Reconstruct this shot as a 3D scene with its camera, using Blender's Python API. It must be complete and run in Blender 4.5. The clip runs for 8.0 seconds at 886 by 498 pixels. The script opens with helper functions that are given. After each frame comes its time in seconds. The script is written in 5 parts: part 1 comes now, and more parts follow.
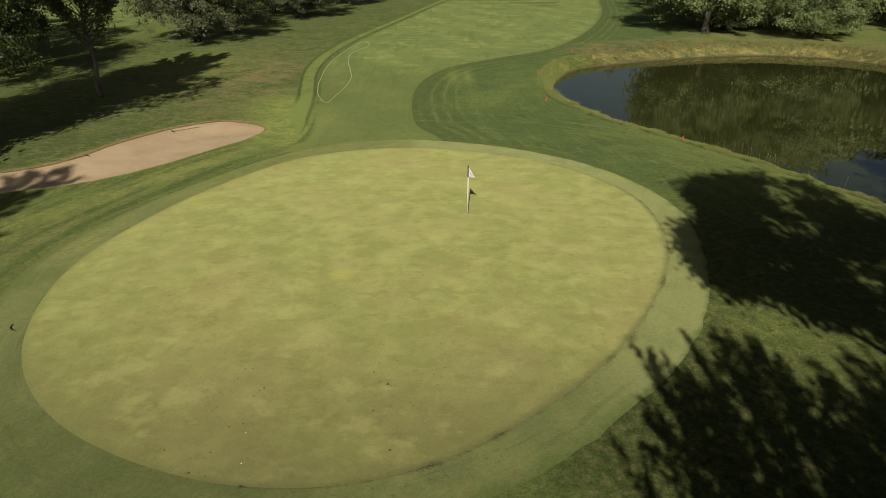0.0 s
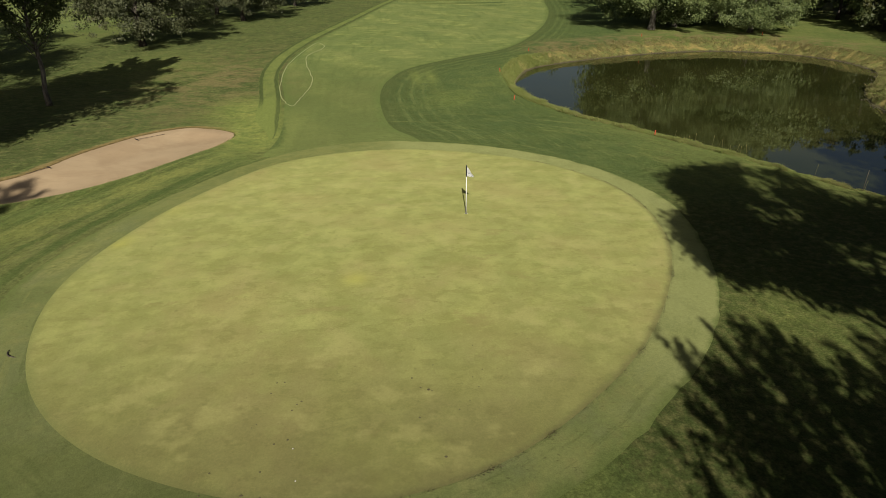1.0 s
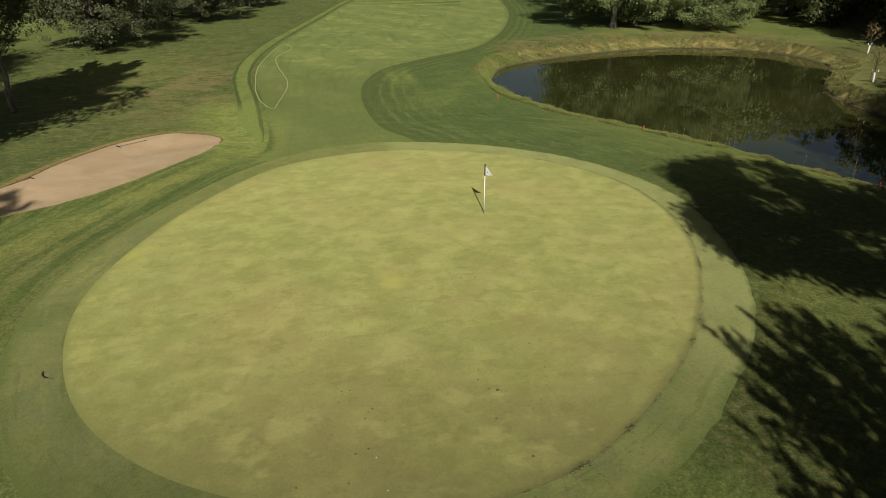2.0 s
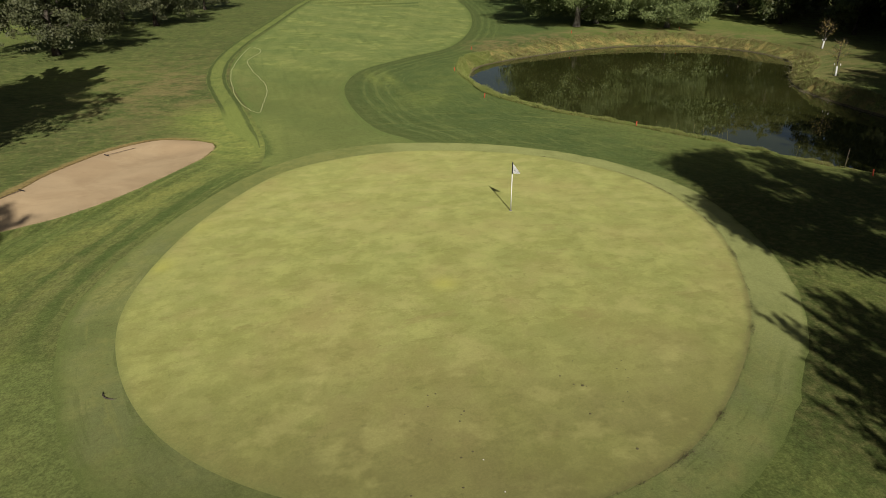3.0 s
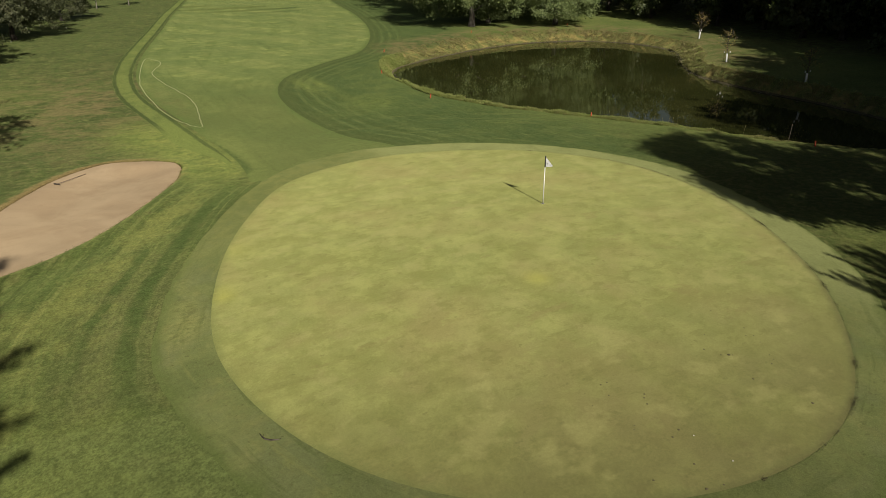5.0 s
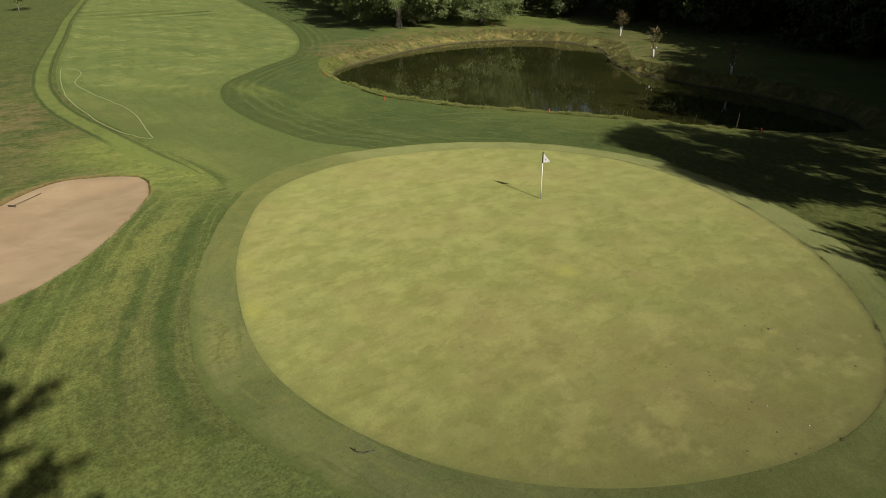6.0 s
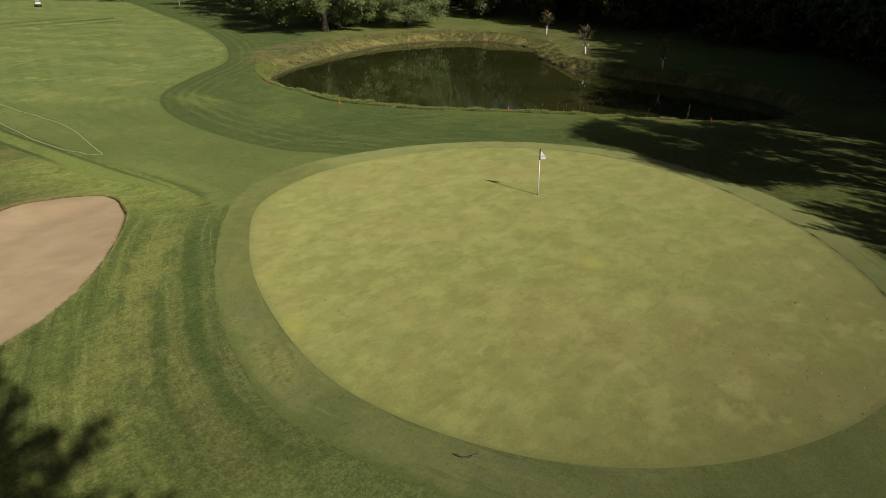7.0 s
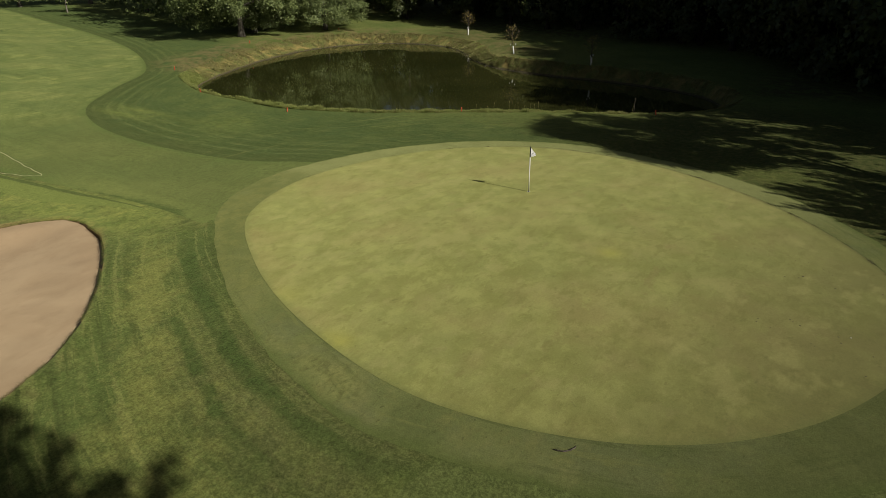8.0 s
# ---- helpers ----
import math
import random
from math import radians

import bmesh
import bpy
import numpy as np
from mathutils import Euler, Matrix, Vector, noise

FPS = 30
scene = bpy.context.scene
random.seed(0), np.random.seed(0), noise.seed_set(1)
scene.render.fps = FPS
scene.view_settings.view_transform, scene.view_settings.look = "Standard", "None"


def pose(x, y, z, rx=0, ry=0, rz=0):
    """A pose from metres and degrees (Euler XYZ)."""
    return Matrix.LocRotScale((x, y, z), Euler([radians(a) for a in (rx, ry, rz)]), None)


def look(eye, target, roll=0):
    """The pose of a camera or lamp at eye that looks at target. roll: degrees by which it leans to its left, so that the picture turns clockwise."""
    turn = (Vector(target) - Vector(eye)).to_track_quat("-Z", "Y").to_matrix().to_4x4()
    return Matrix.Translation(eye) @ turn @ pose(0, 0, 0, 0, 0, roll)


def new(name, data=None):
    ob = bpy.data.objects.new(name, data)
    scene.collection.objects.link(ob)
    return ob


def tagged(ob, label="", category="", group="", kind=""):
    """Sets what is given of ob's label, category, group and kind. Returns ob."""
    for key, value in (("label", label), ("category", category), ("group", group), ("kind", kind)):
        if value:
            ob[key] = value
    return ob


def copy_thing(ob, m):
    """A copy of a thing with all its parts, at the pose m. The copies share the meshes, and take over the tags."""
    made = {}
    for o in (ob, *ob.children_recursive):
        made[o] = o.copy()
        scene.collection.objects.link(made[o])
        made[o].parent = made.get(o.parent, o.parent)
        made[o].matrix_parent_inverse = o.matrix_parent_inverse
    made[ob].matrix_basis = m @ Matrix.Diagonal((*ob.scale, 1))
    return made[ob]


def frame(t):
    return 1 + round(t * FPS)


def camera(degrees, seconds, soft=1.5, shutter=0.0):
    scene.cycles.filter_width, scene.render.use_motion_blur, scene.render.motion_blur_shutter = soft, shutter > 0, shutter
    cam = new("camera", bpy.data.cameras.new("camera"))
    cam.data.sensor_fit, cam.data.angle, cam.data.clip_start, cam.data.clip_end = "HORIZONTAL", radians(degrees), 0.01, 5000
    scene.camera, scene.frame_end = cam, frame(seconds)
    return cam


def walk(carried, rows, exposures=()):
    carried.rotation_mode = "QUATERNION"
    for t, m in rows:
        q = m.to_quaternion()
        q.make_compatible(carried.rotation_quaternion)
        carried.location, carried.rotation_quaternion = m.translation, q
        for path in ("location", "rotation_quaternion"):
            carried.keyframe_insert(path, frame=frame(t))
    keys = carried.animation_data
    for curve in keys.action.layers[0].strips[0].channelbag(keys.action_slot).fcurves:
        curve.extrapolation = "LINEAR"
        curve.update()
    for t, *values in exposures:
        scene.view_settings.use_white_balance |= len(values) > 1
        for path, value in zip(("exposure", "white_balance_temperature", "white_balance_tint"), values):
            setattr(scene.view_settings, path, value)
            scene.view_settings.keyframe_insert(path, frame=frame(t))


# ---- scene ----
cam = camera(69.8, 8.0, soft=0.6)
SUN, SKY, EXPOSURE = 5.0, 0.034, -0.13
PATH = [
    (0, (-0.133, -1.299, 10.653), (-0.121, 0.502, 9.783), -0.3),
    (0.5, (-1.211, -1.153, 10.613), (-1.11, 0.645, 9.744), -0.4),
    (1, (-2.439, -0.953, 10.576), (-2.256, 0.839, 9.707), -0.4),
    (1.5, (-3.781, -0.72, 10.557), (-3.523, 1.063, 9.688), -0.4),
    (3, (-8.396, 0.433, 10.458), (-7.916, 2.17, 9.591), -0.4),
    (3.5, (-10.052, 0.975, 10.403), (-9.496, 2.692, 9.541), -0.6),
    (4, (-11.737, 1.637, 10.423), (-11.105, 3.325, 9.557), -0.5),
    (4.5, (-13.406, 2.388, 10.377), (-12.664, 4.032, 9.513), -0.6),
    (6, (-18.366, 5.323, 10.399), (-17.281, 6.765, 9.537), -0.7),
    (6.5, (-19.896, 6.585, 10.424), (-18.706, 7.943, 9.564), -0.7),
    (7, (-21.349, 7.92, 10.468), (-20.063, 9.187, 9.607), -0.9),
    (7.5, (-22.708, 9.43, 10.485), (-21.329, 10.596, 9.626), -1.0),
    (8, (-23.924, 11.058, 10.528), (-22.453, 12.104, 9.668), -1.0),
]
walk(cam, [(t, look(eye, target, roll)) for t, eye, target, roll in PATH], exposures=[(0.0, EXPOSURE), (6.0, EXPOSURE), (8.0, EXPOSURE - 0.15)])

# ---------------------------------------------------------------- light
SUN_WAY = Vector((0.0705, 0.834, -0.547)).normalized()
world = bpy.data.worlds.new("sky_world")
scene.world = world
world.use_nodes = True
wt = world.node_tree
sky = wt.nodes.new("ShaderNodeTexSky")
sky.sky_type = "NISHITA"
sky.sun_disc = False
sky.dust_density, sky.ozone_density = 2.5, 0.3
sky.sun_elevation = math.asin(-SUN_WAY.z)
sky.sun_rotation = math.atan2(-SUN_WAY.x, -SUN_WAY.y)
wt.nodes["Background"].inputs["Strength"].default_value = SKY
wt.links.new(sky.outputs["Color"], wt.nodes["Background"].inputs["Color"])
sun_data = bpy.data.lights.new("sun", "SUN")
sun_data.energy, sun_data.angle, sun_data.color = SUN, radians(0.55), (1.0, 0.95, 0.85)
sun = new("sun", sun_data)
sun.rotation_mode = "QUATERNION"
sun.rotation_quaternion = SUN_WAY.to_track_quat("-Z", "Y")
sun.location = (0, -20, 60)


# ---------------------------------------------------------------- material tools
class Nodes:
    """A short way to write a node material."""

    def __init__(self, name):
        self.mat = bpy.data.materials.new(name)
        self.mat.use_nodes = True
        self.t = self.mat.node_tree
        self.bsdf = self.t.nodes["Principled BSDF"]
        self.out = self.t.nodes["Material Output"]
        self.pos = self.t.nodes.new("ShaderNodeNewGeometry").outputs["Position"]

    def put(self, socket, value):
        if isinstance(value, bpy.types.NodeSocket):
            self.t.links.new(value, socket)
        elif isinstance(value, (tuple, list)) and len(value) == 3 and socket.type == "RGBA":
            socket.default_value = (*value, 1.0)
        else:
            socket.default_value = value

    def add(self, kind, **inputs):
        node = self.t.nodes.new(kind)
        for key, value in inputs.items():
            self.put(node.inputs[key.replace("_", " ")], value)
        return node

    def noise(self, scale, detail=3.0, rough=0.55, stretch=None, distortion=0.0):
        where = self.pos
        if stretch:
            m = self.t.nodes.new("ShaderNodeMapping")
            self.t.links.new(self.pos, m.inputs["Vector"])
            m.inputs["Scale"].default_value = stretch[:3]
            if len(stretch) > 3:
                m.inputs["Rotation"].default_value = (0, 0, radians(stretch[3]))
            where = m.outputs["Vector"]
        n = self.add("ShaderNodeTexNoise", Vector=where, Scale=scale, Detail=detail, Roughness=rough, Distortion=distortion)
        return n.outputs["Fac"]

    def streaks(self, u, v, scale, detail=5.0, rough=0.65):
        """Noise in coordinates of its own, for marks that run along a line."""
        n = self.t.nodes.new("ShaderNodeCombineXYZ")
        self.put(n.inputs[0], u)
        self.put(n.inputs[1], v)
        return self.add("ShaderNodeTexNoise", Vector=n.outputs[0], Scale=scale, Detail=detail, Roughness=rough).outputs["Fac"]

    def ramp(self, value, low, high, a=0.0, b=1.0):
        n = self.t.nodes.new("ShaderNodeMapRange")
        n.interpolation_type = "SMOOTHSTEP"
        self.put(n.inputs["Value"], value)
        for key, v in (("From Min", low), ("From Max", high), ("To Min", a), ("To Max", b)):
            self.put(n.inputs[key], v)
        return n.outputs["Result"]

    def math(self, op, a, b=0.0, c=0.0):
        n = self.t.nodes.new("ShaderNodeMath")
        n.operation = op
        for i, v in enumerate((a, b, c)):
            self.put(n.inputs[i], v)
        return n.outputs[0]

    def mix(self, fac, a, b, mode="MIX"):
        n = self.t.nodes.new("ShaderNodeMix")
        n.data_type, n.blend_type = "RGBA", mode
        self.put(n.inputs[0], fac)
        self.put(n.inputs[6], a)
        self.put(n.inputs[7], b)
        return n.outputs[2]

    def attr(self, name):
        n = self.t.nodes.new("ShaderNodeAttribute")
        n.attribute_name = name
        return n.outputs["Fac"]

    def bump(self, height, strength, distance=0.02):
        n = self.add("ShaderNodeBump", Height=height, Strength=strength, Distance=distance)
        self.t.links.new(n.outputs["Normal"], self.bsdf.inputs["Normal"])

    def done(self, colour, rough=0.8, spec=0.2, metal=0.0):
        self.put(self.bsdf.inputs["Base Color"], colour)
        self.put(self.bsdf.inputs["Roughness"], rough)
        self.put(self.bsdf.inputs["Specular IOR Level"], spec)
        self.put(self.bsdf.inputs["Metallic"], metal)
        return self.mat


def scaled(c, k):
    return tuple(v * k for v in c)


# ---------------------------------------------------------------- plan: outlines and relief
def closed_curve(points, per=10):
    """A smooth closed outline through a few plan points (Catmull-Rom)."""
    p = np.array(points, float)
    n, out = len(p), []
    for i in range(n):
        a, b, c, d = p[i - 1], p[i], p[(i + 1) % n], p[(i + 2) % n]
        for k in range(per):
            t = k / per
            out.append(0.5 * (2 * b + (c - a) * t + (2 * a - 5 * b + 4 * c - d) * t * t + (3 * b - a - 3 * c + d) * t ** 3))
    return np.array(out)


def open_curve(points, per=10):
    p = np.array(points, float)
    p = np.vstack([2 * p[0] - p[1], p, 2 * p[-1] - p[-2]])
    out = []
    for i in range(1, len(p) - 2):
        a, b, c, d = p[i - 1], p[i], p[i + 1], p[i + 2]
        for k in range(per):
            t = k / per
            out.append(0.5 * (2 * b + (c - a) * t + (2 * a - 5 * b + 4 * c - d) * t * t + (3 * b - a - 3 * c + d) * t ** 3))
    out.append(p[-2])
    return np.array(out)


def line_distance(x, y, poly, close=True):
    """Distance of points to a polyline."""
    best = np.full(x.shape, 1e9)
    q = np.roll(poly, -1, axis=0)
    for (ax, ay), (bx, by) in list(zip(poly, q))[: None if close else -1]:
        dx, dy = bx - ax, by - ay
        k = np.clip(((x - ax) * dx + (y - ay) * dy) / (dx * dx + dy * dy + 1e-12), 0, 1)
        np.minimum(best, (x - ax - k * dx) ** 2 + (y - ay - k * dy) ** 2, out=best)
    return np.sqrt(best)


def inside(x, y, poly):
    hit = np.zeros(x.shape, bool)
    q = np.roll(poly, -1, axis=0)
    for (ax, ay), (bx, by) in zip(poly, q):
        if ay != by:
            hit ^= ((ay > y) != (by > y)) & (x < (bx - ax) * (y - ay) / (by - ay) + ax)
    return hit


def signed(x, y, poly):
    """Distance to a closed outline, negative inside."""
    x, y = np.asarray(x, float), np.asarray(y, float)
    return np.where(inside(x, y, poly), -1.0, 1.0) * line_distance(x, y, poly)


def smooth(v, a, b):
    t = np.clip((np.asarray(v, float) - a) / (b - a), 0, 1)
    return t * t * (3 - 2 * t)


GREEN = closed_curve([(-13.6, 19.2), (-12.7, 24.3), (-10.6, 29.2), (-7.3, 33.6), (-2.6, 35.3), (2.4, 34.2), (6.7, 31.2), (9.1, 26.6),
                      (8.7, 20.7), (5.9, 15.0), (2.3, 11.1), (-1.4, 9.0), (-5.4, 9.0), (-9.6, 11.0), (-12.4, 14.4)])
COLLAR = closed_curve([(-15.2, 18.6), (-14.8, 22.6), (-12.9, 27.6), (-9.6, 33.0), (-6.2, 36.4), (-1.6, 37.3), (4.0, 35.3), (8.4, 31.4),
                       (10.6, 26.0), (10.0, 20.4), (7.9, 15.1), (4.7, 11.3), (0.6, 8.3), (-4.0, 7.2), (-9.4, 8.5), (-13.4, 12.6)])
BUNKER = closed_curve([(-11.7, 40.2), (-12.6, 42.0), (-15.3, 43.0), (-17.9, 41.0), (-20.0, 37.3), (-21.6, 33.2), (-24.4, 31.2), (-26.6, 28.9),
                       (-24.2, 27.8), (-20.0, 28.7), (-17.2, 30.1), (-14.5, 33.1), (-12.3, 37.0)])
POND = closed_curve([(10.6, 51.5), (10.4, 56.5), (11.5, 62.0), (14.6, 68.0), (20.7, 71.8), (28.0, 74.8), (35.5, 76.4), (42.2, 75.6), (47.2, 72.2),
                     (49.6, 67.0), (48.8, 61.0), (45.0, 56.2), (41.2, 52.4), (38.3, 47.4), (37.1, 40.5), (37.0, 33.0), (35.0, 25.5), (30.6, 22.0),
                     (26.0, 22.6), (22.8, 25.8), (20.8, 29.6), (18.9, 33.6), (16.4, 37.9), (13.4, 42.8), (11.4, 47.4)])
WATER_Z = -1.75
LEFT_Y = [(33, -9.2), (40.3, -8.8), (51.1, -9.8), (64.4, -11.4), (79.7, -10.0), (110, -4.0), (146, 3.4), (200, 17.0), (300, 45.0)]
RIGHT_Y = [(33, 1.0), (37.5, 0.0), (41.0, -1.5), (46.4, -2.1), (52.7, -2.1), (58.2, -1.2), (63.5, 1.2), (68.5, 6.5), (74.7, 13.4), (91, 21.0),
           (116, 28.6), (144, 34.5), (200, 49.0), (300, 80.0)]
FAIR_L = open_curve([(x, y) for y, x in LEFT_Y], 12)
FAIR_R = open_curve([(x, y) for y, x in RIGHT_Y], 12)


def relief(x, y):
    """Height of the open ground, before the pond is dug."""
    x, y = np.asarray(x, float), np.asarray(y, float)
    z = -0.55 + 0.9 * np.exp(-((x + 3) ** 2 + (y - 17) ** 2) / 242) + 0.3 * smooth(y, 58, 88)
    z = z - 0.3 * np.exp(-((x + 10) ** 2 + (y - 51) ** 2) / 120)
    far = smooth(np.hypot(x, y - 30), 40, 120)
    z = z + far * (0.25 * np.sin(x * 0.05 + 1) * np.sin(y * 0.043) + 0.1 * np.sin(x * 0.11 + y * 0.07))
    # a low ridge in the rough between bunker and green, and the swelling rough beside the pond
    z = z + 0.14 * np.exp(-((x + 11.6) ** 2 + (y - 34) ** 2) / 14) + 0.12 * np.exp(-((x - 4.5) ** 2 + (y - 53) ** 2) / 40)
    # the wooded bank to the east rises a little
    return z + 0.9 * smooth(x - 0.25 * np.abs(y - 45), 56, 80)


def ground_z(x, y, sd=None):
    x, y = np.asarray(x, float), np.asarray(y, float)
    z = relief(x, y)
    if sd is None:
        sd = signed(x, y, POND)
    width = 1.4 + 2.9 * smooth(y, 66, 75) + 2.4 * smooth(x, 38, 44) * (1 - smooth(y, 60, 70))
    k = smooth(sd / width, -0.15, 1.0)
    low = WATER_Z - 0.05 + np.minimum(sd, 0.0) * 0.35
    return np.where(sd < width, np.maximum(low, WATER_Z - 1.2) * (1 - k) + z * k, z)


def z_at(x, y):
    return float(ground_z(np.array([x]), np.array([y]))[0])


# ---------------------------------------------------------------- mesh tools
def mesh_from(name, verts, faces, material, smooth_shade=True):
    me = bpy.data.meshes.new(name)
    me.from_pydata([tuple(v) for v in verts] if not isinstance(verts, np.ndarray) else verts.tolist(), [], faces if isinstance(faces, list) else faces.tolist())
    me.materials.append(material)
    if smooth_shade:
        me.polygons.foreach_set("use_smooth", [True] * len(me.polygons))
    me.update()
    return me


def set_attr(me, name, values):
    a = me.attributes.new(name, "FLOAT", "POINT")
    a.data.foreach_set("value", np.asarray(values, np.float32))


def part(name, me, parent, label="", at=None):
    """Links mesh data as one part under a thing or a part."""
    ob = new(name, me)
    ob.parent = parent
    if at is not None:
        ob.matrix_basis = at
    if label:
        tagged(ob, label)
    return ob


def bm_part(name, bm, material, parent=None, label="", flat=False):
    me = bpy.data.meshes.new(name)
    bm.to_mesh(me)
    bm.free()
    me.materials.append(material)
    if not flat:
        me.polygons.foreach_set("use_smooth", [True] * len(me.polygons))
    ob = new(name, me)
    if parent is not None:
        ob.parent = parent
    if label:
        tagged(ob, label)
    return ob


def tube(bm, path, radii, sides=7, cap=True):
    """A round bar along a path."""
    rings = []
    path = [Vector(p) for p in path]
    for i, p in enumerate(path):
        way = (path[min(i + 1, len(path) - 1)] - path[max(i - 1, 0)]).normalized()
        u = way.orthogonal().normalized() if abs(way.z) < 0.9 else Vector((1, 0, 0)).cross(way).normalized()
        v = way.cross(u)
        rings.append([bm.verts.new(p + (u * math.cos(a) + v * math.sin(a)) * radii[i]) for a in (2 * math.pi * k / sides for k in range(sides))])
    for a, b in zip(rings, rings[1:]):
        for k in range(sides):
            bm.faces.new((a[k], a[(k + 1) % sides], b[(k + 1) % sides], b[k]))
    if cap:
        bm.faces.new(rings[0][::-1])
        bm.faces.new(rings[-1])


def box(bm, centre, size, turn=None, bevel=0.0):
    m = Matrix.Translation(centre) @ (turn or Matrix.Identity(4)) @ Matrix.Diagonal((*size, 1))
    made = bmesh.ops.create_cube(bm, size=1.0, matrix=m)["verts"]
    if bevel:
        edges = list({e for v in made for e in v.link_edges})
        bmesh.ops.bevel(bm, geom=edges, offset=bevel, segments=2, affect="EDGES", profile=0.7)


def sheet_polar(outline, rings, lift, power=1.0):
    """A sheet that fills a star-shaped outline: verts, faces and the distance of each vertex from the edge."""
    c = outline.mean(axis=0)
    n = len(outline)
    verts = [(*c, 0)]
    for k in range(1, rings + 1):
        f = (k / rings) ** power
        verts += [(*(c + (o - c) * f), 0) for o in outline]
    v = np.array(verts)
    v[:, 2] = relief(v[:, 0], v[:, 1]) + lift
    faces = [(0, 1 + i, 1 + (i + 1) % n) for i in range(n)]
    for k in range(rings - 1):
        a, b = 1 + k * n, 1 + (k + 1) * n
        faces += [(a + i, b + i, b + (i + 1) % n, a + (i + 1) % n) for i in range(n)]
    return v, faces, line_distance(v[:, 0], v[:, 1], outline)


def sheet_strip(left, right, across, lift):
    """A sheet between two lines with equally many points."""
    n = len(left)
    f = np.linspace(0, 1, across)
    v = (left[:, None, :] * (1 - f)[None, :, None] + right[:, None, :] * f[None, :, None]).reshape(-1, 2)
    z = ground_z(v[:, 0], v[:, 1]) + lift
    faces = [(i * across + k, i * across + k + 1, (i + 1) * across + k + 1, (i + 1) * across + k) for i in range(n - 1) for k in range(across - 1)]
    return np.column_stack([v, z]), faces


# ---------------------------------------------------------------- materials
def turf(name, dark, light, dry, dry_amount, patch, extra=None, grain=26.0, bump=0.35, sheen=0.25, speckle=0.6):
    """Mown or rough grass: patches of two greens, dry spots, blade grain and relief."""
    m = Nodes(name)
    big = m.noise(patch, 3.0, 0.6)
    mid = m.noise(patch * 5.3, 3.0, 0.6)
    fine = m.noise(grain, 4.0, 0.7)
    coarse = m.noise(grain * 0.3, 4.0, 0.7)
    col = m.mix(m.ramp(big, 0.36, 0.64), dark, light)
    col = m.mix(m.math("MULTIPLY", m.ramp(mid, 0.5, 0.72), dry_amount), col, dry)
    if extra:
        col = extra(m, col)
    col = m.mix(speckle, col, m.mix(m.ramp(fine, 0.28, 0.72), (0.45, 0.45, 0.42), (1.5, 1.5, 1.45)), "MULTIPLY")
    col = m.mix(speckle * 0.8, col, m.mix(m.ramp(coarse, 0.3, 0.7), (0.55, 0.55, 0.52), (1.4, 1.4, 1.35)), "MULTIPLY")
    m.bump(m.math("ADD", m.math("ADD", fine, coarse), m.math("MULTIPLY", mid, 0.6)), bump, 0.05)
    m.bsdf.inputs["Sheen Weight"].default_value = sheen
    m.bsdf.inputs["Sheen Roughness"].default_value = 0.45
    m.put(m.bsdf.inputs["Sheen Tint"], m.mix(0.5, col, (0.75, 0.8, 0.3)))
    m.bsdf.inputs["Diffuse Roughness"].default_value = 0.9
    return m.done(col, 0.9, 0.05)


